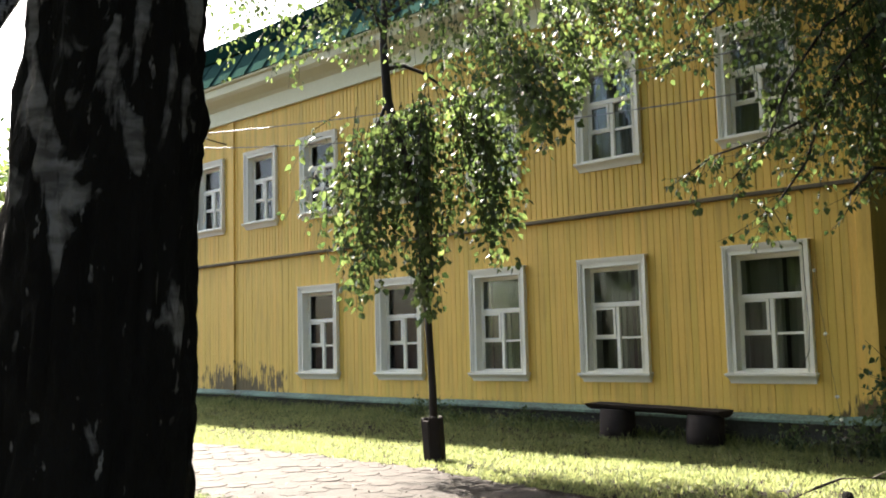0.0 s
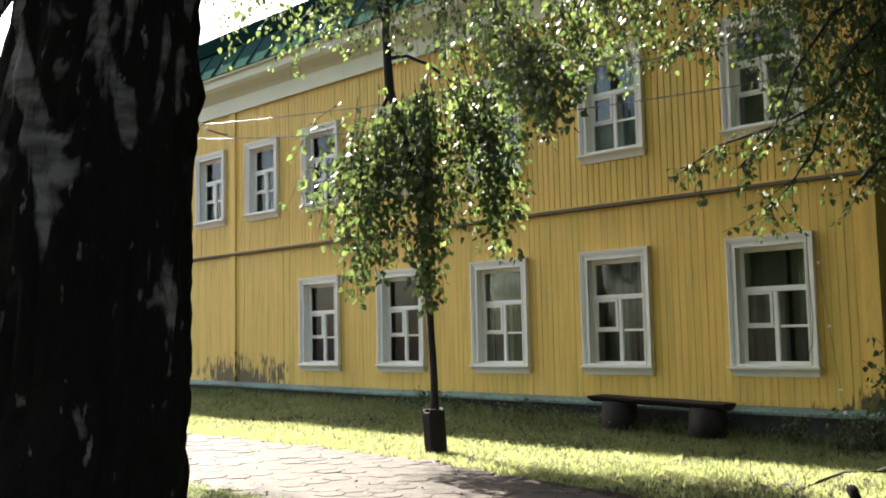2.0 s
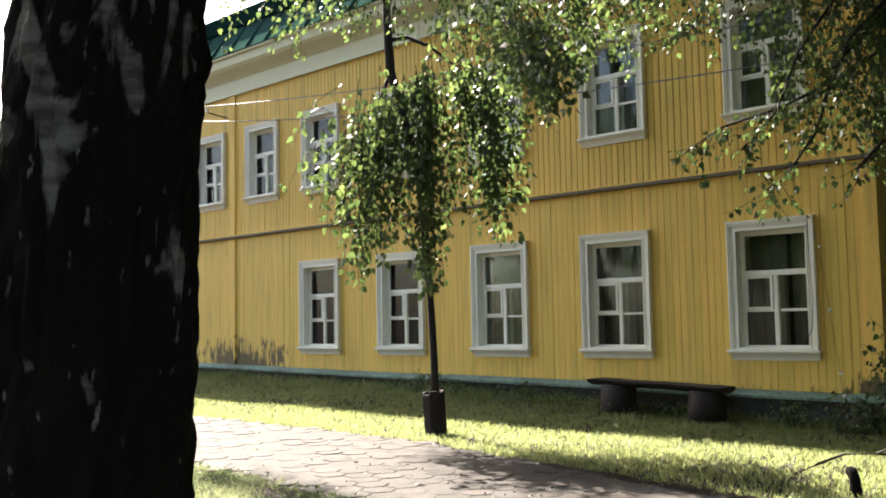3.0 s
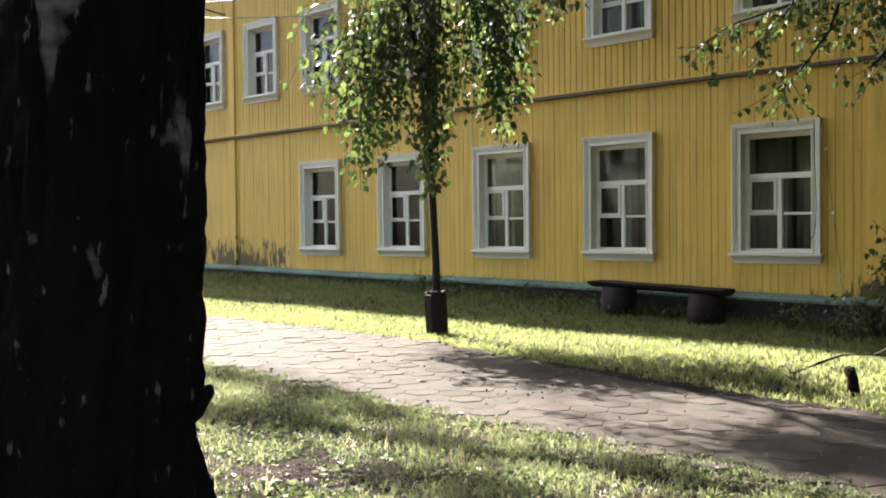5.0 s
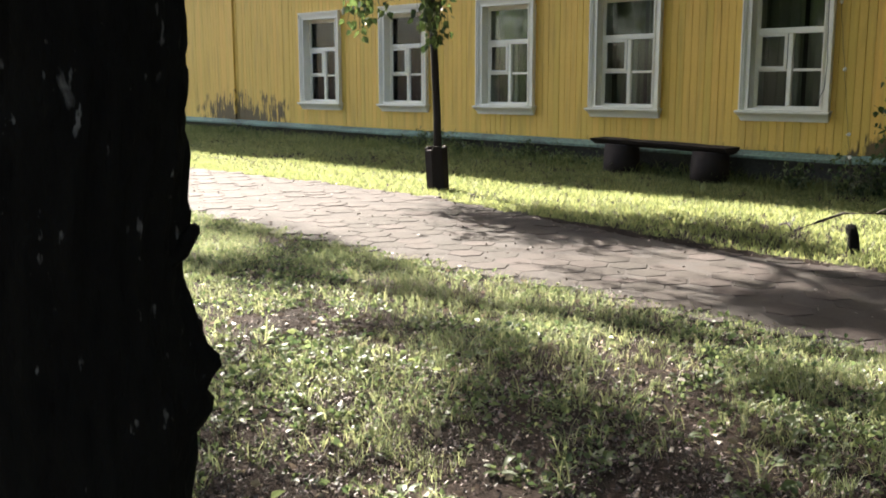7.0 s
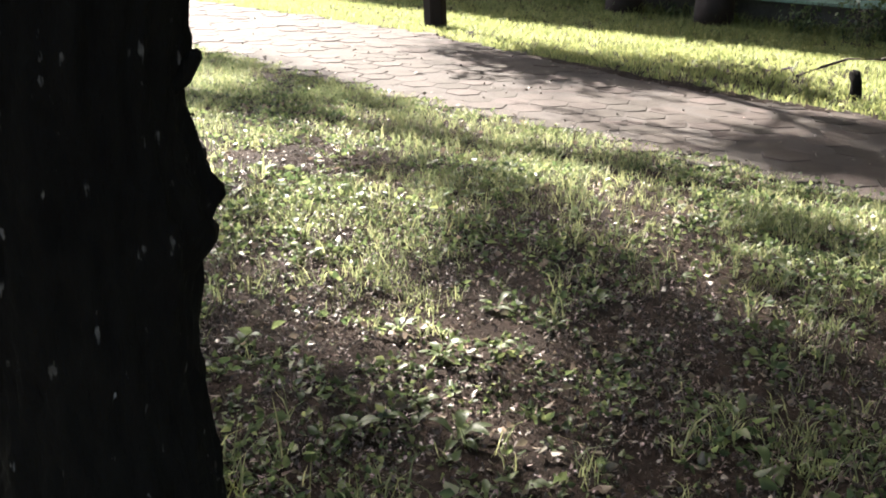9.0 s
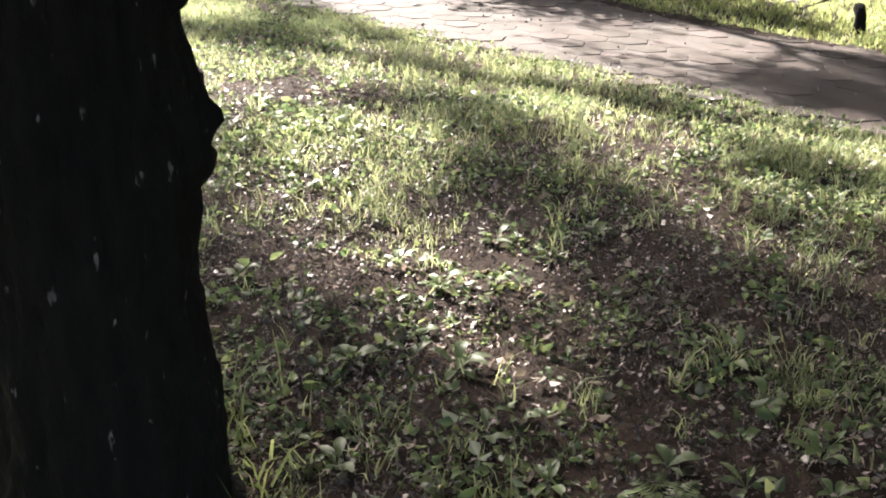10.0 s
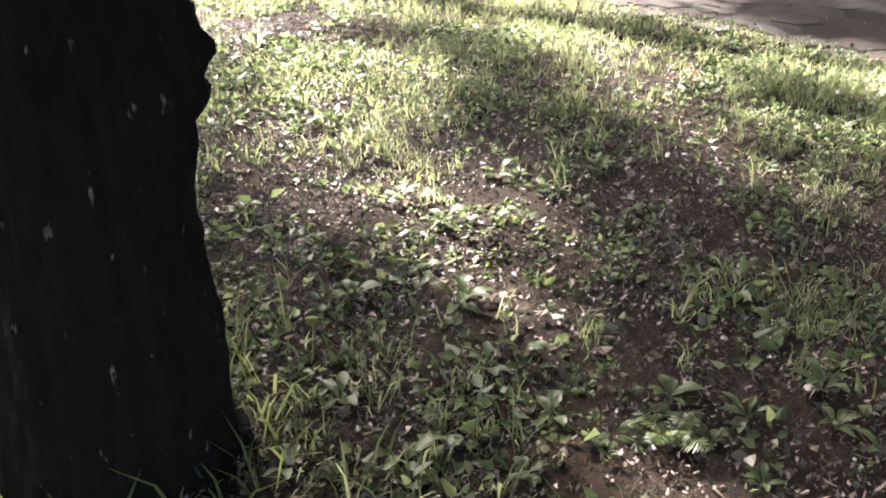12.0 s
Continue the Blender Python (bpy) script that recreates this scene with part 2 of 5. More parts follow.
# ---- house ----
X0, X1 = -24.0, -3.42                  # ends of the front
COURSE, CORNICE = 3.07, 6.02            # drip course and underside of the cornice
LOWER = [-13.46, -11.29, -9.09, -6.98, -4.72]
UPPER = [-19.1, -17.08, -15.24, -13.40, -11.28, -9.10, -6.95, -4.71]
WIN = {"lower": (0.71, 2.43, 1.12), "upper": (3.70, 5.28, 1.06)}     # sill foot, casing top, casing width
house = thing("house", "two-storey yellow board house with white windows and green roof", "house")
holes = [(c - WIN[k][2] / 2 + 0.09, c + WIN[k][2] / 2 - 0.09, WIN[k][0] + 0.15, WIN[k][1] - 0.09) for k, cs in (("lower", LOWER), ("upper", UPPER)) for c in cs]


def wall_core():
    """A thick timber wall with an opening for each window."""
    bm = bmesh.new()
    xs = sorted({X0, X1, *[a for h in holes for a in h[:2]]})
    for a, b in zip(xs, xs[1:]):
        cuts = sorted((h[2], h[3]) for h in holes if h[0] <= a + 1e-4 and h[1] >= b - 1e-4)
        z = 0.0
        for c, d in cuts + [(6.6, 6.6)]:
            if c > z:
                add_box(bm, a, b, 0.026, 0.36, z, c)
            z = d
    part("wall", bm, M_BOARD_FAR, house)
    bm = bmesh.new()
    add_box(bm, X0, X0 + 0.3, 0.36, 9.0, 0, 6.6)
    add_box(bm, X1 - 0.3, X1, 0.36, 9.0, 0, 6.6)
    add_box(bm, X0, X1, 8.7, 9.0, 0, 6.6)
    part("wall", bm, M_BOARD_FAR, house)
    # back wall and floors, coloured dark to give the rooms their gloom
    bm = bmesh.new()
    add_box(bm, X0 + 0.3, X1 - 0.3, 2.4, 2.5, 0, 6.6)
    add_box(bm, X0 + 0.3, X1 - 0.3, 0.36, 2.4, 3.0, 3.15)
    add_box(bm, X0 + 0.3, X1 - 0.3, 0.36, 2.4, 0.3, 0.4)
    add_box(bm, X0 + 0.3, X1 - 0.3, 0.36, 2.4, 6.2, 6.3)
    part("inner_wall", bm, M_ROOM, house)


wall_core()


def plinth_and_trim():
    bm = bmesh.new()
    vs = []
    for x in np.linspace(X0, X1, 42):
        vs.append([bm.verts.new((x, y, z)) for y, z in ((-0.02, -0.3), (-0.02, ledge_z(x) - 0.05), (0.3, ledge_z(x) - 0.05))])
    for a, b in zip(vs, vs[1:]):
        bm.faces.new((a[0], b[0], b[1], a[1]))
        bm.faces.new((a[1], b[1], b[2], a[2]))
    part("plinth", bm, M_PLINTH, house, "dark stone plinth")
    # sloping ledge board over the plinth, in lengths
    rng = random.Random(4)
    x = X0
    while x < X1:
        e = min(x + rng.uniform(2.4, 3.4), X1 + 0.02)
        bm = bmesh.new()
        ring = []
        for xx in (x + 0.004, e - 0.004):
            z = ledge_z(xx) + rng.uniform(-0.012, 0.012)
            ring.append([bm.verts.new((xx, y, z + dz)) for y, dz in ((0.0, 0.05), (-0.12, -0.012), (-0.12, -0.045), (0.0, -0.045))])
        for k in range(4):
            bm.faces.new((ring[0][k], ring[1][k], ring[1][(k + 1) % 4], ring[0][(k + 1) % 4]))
        bm.faces.new(ring[0][::-1]), bm.faces.new(ring[1])
        part("ledge_board", bm, M_LEDGE, house, "turquoise painted ledge board")
        x = e
    part("drip_board", box(X0, X1 + 0.03, -0.075, 0.03, COURSE - 0.03, COURSE + 0.02, 0.008), M_DRIP, house, "dark weathered drip board")
    part("drip_board", box(X0, X1 + 0.03, -0.035, 0.03, COURSE + 0.02, COURSE + 0.05, 0.005), M_BOARD_FAR, house)
    for x in (-16.27, X1 - 0.09):
        for z0, z1 in ((ledge_z(x) + 0.05, COURSE - 0.03), (COURSE + 0.05, CORNICE)):
            part("corner_board", box(x - 0.09, x + 0.09, -0.04, 0.02, z0, z1, 0.006), M_BOARD_FAR, house)
    # cornice: frieze board, cove, crown
    prof = [(0.02, CORNICE), (-0.07, CORNICE), (-0.07, CORNICE + 0.06), (-0.05, CORNICE + 0.07), (-0.06, CORNICE + 0.30), (-0.13, CORNICE + 0.36),
            (-0.30, CORNICE + 0.46), (-0.36, CORNICE + 0.52), (-0.37, CORNICE + 0.66), (-0.43, CORNICE + 0.68), (-0.43, CORNICE + 0.72), (0.2, CORNICE + 0.72)]
    bm = bmesh.new()
    a = [bm.verts.new((X0 - 0.4, y, z)) for y, z in prof]
    b = [bm.verts.new((X1 + 0.4, y, z)) for y, z in prof]
    for k in range(len(prof) - 1):
        bm.faces.new((a[k], b[k], b[k + 1], a[k + 1]))
    bm.faces.new(a[::-1]), bm.faces.new(b)
    part("cornice", bm, M_CREAM, house, "cream moulded cornice")


plinth_and_trim()


def roof():
    z0, y0, z1, y1 = CORNICE + 0.725, -0.46, CORNICE + 1.42, 0.0
    r = part("roof", box(0, 1, 0, 1, 0, 1), M_ROOF, house, "green standing-seam sheet roof")
    bm = bmesh.new()
    x = X0 - 0.45
    quad = [bm.verts.new(p) for p in ((X0 - 0.45, y0, z0), (X1 + 0.45, y0, z0), (X1 + 0.45, y1, z1), (X0 - 0.45, y1, z1), (X0 - 0.45, y1, z0), (X1 + 0.45, y1, z0))]
    bm.faces.new(quad[:4])
    bm.faces.new((quad[3], quad[2], quad[5], quad[4]))
    bm.faces.new((quad[0], quad[4], quad[5], quad[1]))
    bm.to_mesh(r.data)
    bm.free()
    n = Vector((0, -(z1 - z0), (y1 - y0))).normalized()
    while x < X1 + 0.45:
        bm = bmesh.new()
        add_tube(bm, [(x, y0 - 0.01, z0 + 0.01), (x, y1, z1 + 0.01)], [0.02, 0.02], 6)
        part("seam", bm, M_ROOF, r)
        x += 0.62
    part("roof_curb", box(X0 - 0.5, X1 + 0.5, -0.06, 1.1, z1, z1 + 0.34, 0.01), M_ROOF_DARK, house, "dark green upper roof edge")
    bm = bmesh.new()
    v = [bm.verts.new(p) for p in ((X0 - 0.5, 1.1, z1 + 0.3), (X1 + 0.5, 1.1, z1 + 0.3), (X1 + 0.5, 4.6, z1 + 0.9), (X0 - 0.5, 4.6, z1 + 0.9), (X0 - 0.5, 9.3, z0), (X1 + 0.5, 9.3, z0))]
    bm.faces.new((v[0], v[1], v[2], v[3])), bm.faces.new((v[3], v[2], v[5], v[4]))
    part("upper_roof", bm, M_ROOF_DARK, house)


roof()


def window(kind, parent):
    """A painted window with its casing, sill, sashes and panes; the origin is at the casing's foot, in the middle."""
    z0, z1, w = WIN[kind]
    h = z1 - z0
    win = new("window")
    win.parent = parent
    hw = w / 2
    for sx in (-1, 1):
        a, b = sorted((sx * hw, sx * (hw - 0.115)))
        bm = box(a, b, -0.042, 0.0, 0.13, h - 0.115, 0.006)
        for i0, i1, dy, dz in ((0.0, 0.022, -0.078, 0.0), (0.022, 0.048, -0.064, 0.022), (0.048, 0.06, -0.052, 0.048), (0.096, 0.115, -0.056, 0.096)):
            c, d = sorted((sx * (hw - i0), sx * (hw - i1)))
            add_box(bm, c, d, dy, -0.036, 0.13, h - dz)
        part("casing", bm, M_WHITE, win)
        a, b = sorted((sx * (hw - 0.115), sx * (hw - 0.085)))
        part("jamb", box(a, b, -0.045, 0.34, 0.15, h - 0.1), M_WHITE, win)
    bm = box(-hw + 0.012, hw - 0.012, -0.041, 0.0, h - 0.113, h, 0.006)
    for i0, i1, dy in ((0.0, 0.022, -0.0775), (0.022, 0.048, -0.0635), (0.048, 0.06, -0.0515), (0.096, 0.115, -0.0555)):
        add_box(bm, -hw + i1, hw - i1, dy, -0.036, h - i1, h - i0)
    add_box(bm, -hw - 0.012, hw + 0.012, -0.084, 0.0, h + 0.001, h + 0.012)
    part("head_casing", bm, M_WHITE, win)
    part("head_lining", box(-hw + 0.115, hw - 0.115, -0.045, 0.34, h - 0.115, h - 0.09), M_WHITE, win)
    # a deep sill over a hollow moulding that draws in below
    bm = bmesh.new()
    add_box(bm, -hw + 0.115, hw - 0.115, -0.06, 0.34, 0.133, 0.155)
    prof = ((0.0, 0.0, 0.0), (-0.03, 0.0, 0.0), (-0.036, 0.022, 0.004), (-0.05, 0.045, 0.01), (-0.075, 0.072, 0.022), (-0.105, 0.09, 0.032), (-0.105, 0.098, 0.034), (-0.122, 0.102, 0.042), (-0.122, 0.122, 0.042), (0.0, 0.134, 0.042))
    ends = [[bm.verts.new((sx * (hw - 0.012 + o), yy, zz)) for yy, zz, o in prof] for sx in (-1, 1)]
    for k in range(len(prof)):
        j = (k + 1) % len(prof)
        bm.faces.new((ends[0][k], ends[1][k], ends[1][j], ends[0][j]))
    bm.faces.new(ends[0][::-1]), bm.faces.new(ends[1])
    part("sill", bm, M_WHITE, win)
    # fixed frame set back in the opening
    iw, ib, it, y = hw - 0.115, 0.132, h - 0.115, 0.085
    tr = ib + (it - ib) * 0.64
    frame_bm = bmesh.new()
    add_box(frame_bm, -iw, -iw + 0.05, y, y + 0.06, ib, it)
    add_box(frame_bm, iw - 0.05, iw, y, y + 0.06, ib, it)
    add_box(frame_bm, -iw + 0.05, iw - 0.05, y, y + 0.06, it - 0.06, it)
    add_box(frame_bm, -iw + 0.05, iw - 0.05, y, y + 0.06, ib, ib + 0.05)
    part("window_frame", frame_bm, M_WHITE, win)
    part("transom", box(-iw + 0.05, iw - 0.05, y - 0.02, y + 0.06, tr - 0.035, tr + 0.035, 0.008), M_WHITE, win)
    part("mullion", box(-0.03, 0.03, y - 0.012, y + 0.06, ib + 0.05, tr - 0.035, 0.008), M_WHITE, win)
    mid = ib + 0.05 + (tr - ib - 0.085) * 0.5
    for sx in (-1, 1):
        a, b = sorted((sx * 0.04, sx * (iw - 0.05)))
        part("glazing_bar", box(a, b, y, y + 0.045, mid - 0.016, mid + 0.016, 0.004), M_WHITE, win)
    a, b = -iw + 0.05, -0.04
    bm = bmesh.new()
    add_box(bm, a, a + 0.035, y - 0.012, y - 0.001, mid + 0.016, tr - 0.035)
    add_box(bm, b - 0.035, b, y - 0.012, y - 0.001, mid + 0.016, tr - 0.035)
    add_box(bm, a + 0.035, b - 0.035, y - 0.012, y - 0.001, tr - 0.065, tr - 0.035)
    add_box(bm, a + 0.035, b - 0.035, y - 0.012, y - 0.001, mid + 0.016, mid + 0.046)
    part("vent_sash", bm, M_WHITE, win)
    for a, b, c, d in ((-iw + 0.05, iw - 0.05, tr + 0.035, it - 0.06), (-iw + 0.05, -0.04, mid, tr - 0.035), (0.04, iw - 0.05, mid, tr - 0.035),
                       (-iw + 0.05, -0.04, ib + 0.05, mid), (0.04, iw - 0.05, ib + 0.05, mid)):
        p = part("pane", box(a, b, y + 0.02, y + 0.024, c, d), M_GLASS, win)
        p.visible_shadow = False
    # a second sash line inside and gathered curtains
    bm = bmesh.new()
    add_box(bm, -0.03, 0.03, y + 0.15, y + 0.19, ib, tr)
    add_box(bm, -iw, iw, y + 0.15, y + 0.19, tr - 0.03, tr + 0.03)
    part("inner_sash", bm, M_WHITE, win)
    for sx in (-1, 1):
        vs, fs = [], []
        for i in range(13):
            u = sx * (iw + 0.1 - i * 0.043)
            yy = 0.5 + 0.025 * math.sin(i * 2.1)
            vs += [(u, yy, ib - 0.05), (u, yy, it + 0.05)]
            if i:
                fs.append((2 * i - 2, 2 * i, 2 * i + 1, 2 * i - 1))
        raw("curtain", vs, fs, M_CURTAIN, win)
    return win


def copy_part(ob, m, parent):
    c = copy_thing(ob, m)
    c.parent = parent
    return c


for kind, centres in (("lower", LOWER), ("upper", UPPER)):
    first = window(kind, house)
    first.location = (centres[0], 0, WIN[kind][0])
    for c in centres[1:]:
        copy_part(first, pose(c, 0, WIN[kind][0]), house)


# ---- path ----
def path():
    ob = tagged(new("path"), "worn path of hexagonal concrete pavers with earth joints", "path", kind="structure")
    rng = random.Random(7)
    a = 0.142                                     # side of a hexagon
    meshes = []
    for v in range(6):
        bm = bmesh.new()
        top, low, mid = [], [], []
        for k in range(6):
            t = math.pi / 3 * k
            r = a * 0.985 * rng.uniform(0.98, 1.0)
            mid.append(bm.verts.new((r * math.cos(t), r * math.sin(t), 0.012)))
            top.append(bm.verts.new(((r - 0.008) * math.cos(t), (r - 0.008) * math.sin(t), 0.022 + rng.uniform(-0.002, 0.002))))
            low.append(bm.verts.new((r * math.cos(t), r * math.sin(t), -0.04)))
        bm.faces.new(top)
        for k in range(6):
            bm.faces.new((mid[k], mid[(k + 1) % 6], top[(k + 1) % 6], top[k]))
            bm.faces.new((low[k], low[(k + 1) % 6], mid[(k + 1) % 6], mid[k]))
        meshes.append(mesh_of("paver", bm, M_PAVER))
    cells = []
    i = 0
    while True:
        x = 1.6 - i * 1.5 * a
        if x < -21:
            break
        for j in range(-9, 18):
            y = -6.0 + (j + (0.5 if i % 2 else 0)) * math.sqrt(3) * a
            if path_near(x) + 0.06 * noise.noise(Vector((x * 1.3, 0, 0))) < y < path_far(x) + 0.09 * noise.noise(Vector((x * 1.1, 5, 0))):
                cells.append((x, y))
        i += 1
    # earth and sand between the pavers
    verts, faces = [], []
    xs = np.arange(-21.0, 1.81, 0.4)
    for x in xs:
        verts += [(x, path_near(x) - 0.03, 0.004), (x, path_near(x) + 0.12, 0.0165), (x, path_far(x) - 0.12, 0.0165), (x, path_far(x) + 0.03, 0.004)]
    for i in range(len(xs) - 1):
        for k in range(3):
            a0 = 4 * i + k
            faces.append((a0, a0 + 4, a0 + 5, a0 + 1))
    raw("joint_sand", verts, faces, M_JOINT, ob)
    near = [c for c in cells if c[0] > -6.4]
    far = [c for c in cells if c[0] <= -6.4]
    for x, y in near:
        p = new("paver", rng.choice(meshes))
        p.parent = ob
        p.matrix_basis = pose(x, y, rng.uniform(-0.006, 0.0), rng.uniform(-0.6, 0.6), rng.uniform(-0.6, 0.6), 60 * rng.randrange(6) + rng.uniform(-1.5, 1.5))
    verts, faces = [], []
    for x, y in far:
        m = pose(x, y, rng.uniform(-0.008, 0.002), rng.uniform(-0.8, 0.8), rng.uniform(-0.8, 0.8), 60 * rng.randrange(6))
        me = rng.choice(meshes)
        n = len(verts)
        verts += [m @ v.co for v in me.vertices]
        faces += [tuple(n + q for q in f.vertices) for f in me.polygons]
    tagged(raw("pavers", verts, faces, M_PAVER, ob), kind="stuff")


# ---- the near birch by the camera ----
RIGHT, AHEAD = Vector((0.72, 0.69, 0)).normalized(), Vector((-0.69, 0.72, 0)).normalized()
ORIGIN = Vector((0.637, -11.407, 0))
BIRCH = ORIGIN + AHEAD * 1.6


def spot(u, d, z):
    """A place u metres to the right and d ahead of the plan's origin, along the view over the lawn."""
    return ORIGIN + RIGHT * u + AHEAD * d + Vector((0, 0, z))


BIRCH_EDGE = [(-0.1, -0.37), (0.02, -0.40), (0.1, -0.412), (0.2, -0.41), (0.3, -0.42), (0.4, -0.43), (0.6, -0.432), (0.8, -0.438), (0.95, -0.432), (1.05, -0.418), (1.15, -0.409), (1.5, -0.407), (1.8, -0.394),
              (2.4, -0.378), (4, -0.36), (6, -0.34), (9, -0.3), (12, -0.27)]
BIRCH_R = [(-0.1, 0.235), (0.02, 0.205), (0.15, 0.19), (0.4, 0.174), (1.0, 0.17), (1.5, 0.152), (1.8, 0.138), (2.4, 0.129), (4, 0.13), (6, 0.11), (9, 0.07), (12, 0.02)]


def bark_mat():
    """Black furrowed bark with pale birch skin left in long patches."""
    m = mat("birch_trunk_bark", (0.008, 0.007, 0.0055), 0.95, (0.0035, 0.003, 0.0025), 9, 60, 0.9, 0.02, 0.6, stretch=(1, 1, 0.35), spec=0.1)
    N, L = m.node_tree.nodes, m.node_tree.links
    co, mp, nz, rg, mx = (N.new(k) for k in ("ShaderNodeTexCoord", "ShaderNodeMapping", "ShaderNodeTexNoise", "ShaderNodeMapRange", "ShaderNodeMix"))
    mp.inputs["Scale"].default_value = (12, 12, 4.6)
    nz.inputs["Scale"].default_value, nz.inputs["Detail"].default_value, nz.inputs["Distortion"].default_value = 1.05, 5, 0.6
    L.new(co.outputs["Object"], mp.inputs[0])
    L.new(mp.outputs[0], nz.inputs["Vector"])
    sep, hi = N.new("ShaderNodeSeparateXYZ"), N.new("ShaderNodeMapRange")
    L.new(co.outputs["Object"], sep.inputs[0])
    hi.inputs["From Min"].default_value, hi.inputs["From Max"].default_value = 0.8, 1.9
    hi.inputs["To Min"].default_value, hi.inputs["To Max"].default_value = -0.17, 0.07
    L.new(sep.outputs["Z"], hi.inputs["Value"])
    ad = N.new("ShaderNodeMath")
    L.new(nz.outputs["Fac"], ad.inputs[0]), L.new(hi.outputs[0], ad.inputs[1])
    rg.inputs["From Min"].default_value, rg.inputs["From Max"].default_value = 0.55, 0.60
    L.new(ad.outputs[0], rg.inputs["Value"])
    b = N["Principled BSDF"]
    old = b.inputs["Base Color"].links[0].from_socket
    mx.data_type = "RGBA"
    # the pale skin is itself stained and scored across
    mp2, sc, rc, pale = (N.new(k) for k in ("ShaderNodeMapping", "ShaderNodeTexNoise", "ShaderNodeMapRange", "ShaderNodeMix"))
    mp2.inputs["Scale"].default_value = (9, 9, 30)
    sc.inputs["Scale"].default_value, sc.inputs["Detail"].default_value = 1.5, 6
    L.new(co.outputs["Object"], mp2.inputs[0]), L.new(mp2.outputs[0], sc.inputs["Vector"])
    rc.inputs["From Min"].default_value, rc.inputs["From Max"].default_value = 0.38, 0.62
    L.new(sc.outputs["Fac"], rc.inputs["Value"])
    pale.data_type = "RGBA"
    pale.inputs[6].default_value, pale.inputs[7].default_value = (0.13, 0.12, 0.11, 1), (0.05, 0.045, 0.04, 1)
    L.new(rc.outputs[0], pale.inputs[0]), L.new(pale.outputs[2], mx.inputs[7])
    fl, rf, both = (N.new(k) for k in ("ShaderNodeTexNoise", "ShaderNodeMapRange", "ShaderNodeMath"))
    fl.inputs["Scale"].default_value, fl.inputs["Detail"].default_value = 4.0, 3
    L.new(mp.outputs[0], fl.inputs["Vector"])
    rf.inputs["From Min"].default_value, rf.inputs["From Max"].default_value = 0.67, 0.72
    L.new(fl.outputs["Fac"], rf.inputs["Value"])
    both.operation = "MAXIMUM"
    L.new(rf.outputs[0], both.inputs[0]), L.new(rg.outputs[0], both.inputs[1])
    L.new(old, mx.inputs[6]), L.new(both.outputs[0], mx.inputs[0]), L.new(mx.outputs[2], b.inputs["Base Color"])
    return m


M_TRUNK = bark_mat()


def leaf_arrays(pos, axis, size, width=0.75, fold=0.25, seed=1):
    """Ovate pointed leaves: six points and four faces each, hanging along axis from pos."""
    rng = np.random.default_rng(seed)
    n = len(pos)
    axis = axis / (np.linalg.norm(axis, axis=1, keepdims=True) + 1e-9)
    side = np.cross(axis, rng.normal(size=(n, 3)))
    side /= np.linalg.norm(side, axis=1, keepdims=True) + 1e-9
    up = np.cross(side, axis)
    s = size[:, None]
    tip = pos + axis * s
    shape = ((0.28, 0.5), (0.62, 0.34))
    out = [pos]
    for sg in (1, -1):
        for a, w in shape:
            out.append(pos + axis * s * a + sg * side * s * w * width + up * s * w * fold)
    out.append(tip)
    verts = np.stack(out, axis=1).reshape(-1, 3)          # base l1 l2 r1 r2 tip
    base = np.arange(n)[:, None] * 6
    faces = np.concatenate([base + np.array([[0, 1, 2, 5]]), base + np.array([[0, 5, 4, 3]])])
    return verts, faces


def quads_ob(name, verts, faces, material, parent=None, label="", kind="stuff"):
    me = bpy.data.meshes.new(name)
    k = faces.shape[1]
    me.vertices.add(len(verts))
    me.vertices.foreach_set("co", np.asarray(verts, dtype=np.float32).ravel())
    me.loops.add(faces.size)
    me.loops.foreach_set("vertex_index", faces.astype(np.int32).ravel())
    me.polygons.add(len(faces))
    me.polygons.foreach_set("loop_start", np.arange(0, faces.size, k, dtype=np.int32))
    me.update(calc_edges=True)
    me.validate()
    me.materials.append(material)
    ob = new(name, me)
    ob.parent = parent
    return tagged(ob, label, kind=kind)


def twig_points(a, b, sag, rng, n=9, sway=0.05):
    a, b = Vector(a), Vector(b)
    p = []
    off = Vector((rng.uniform(-1, 1), rng.uniform(-1, 1), 0)) * sway
    for i in range(n):
        t = i / (n - 1)
        q = a.lerp(b, t) + off * math.sin(t * math.pi * 1.3) + Vector((0, 0, -sag * 4 * t * (1 - t)))
        p.append(q)
    return p


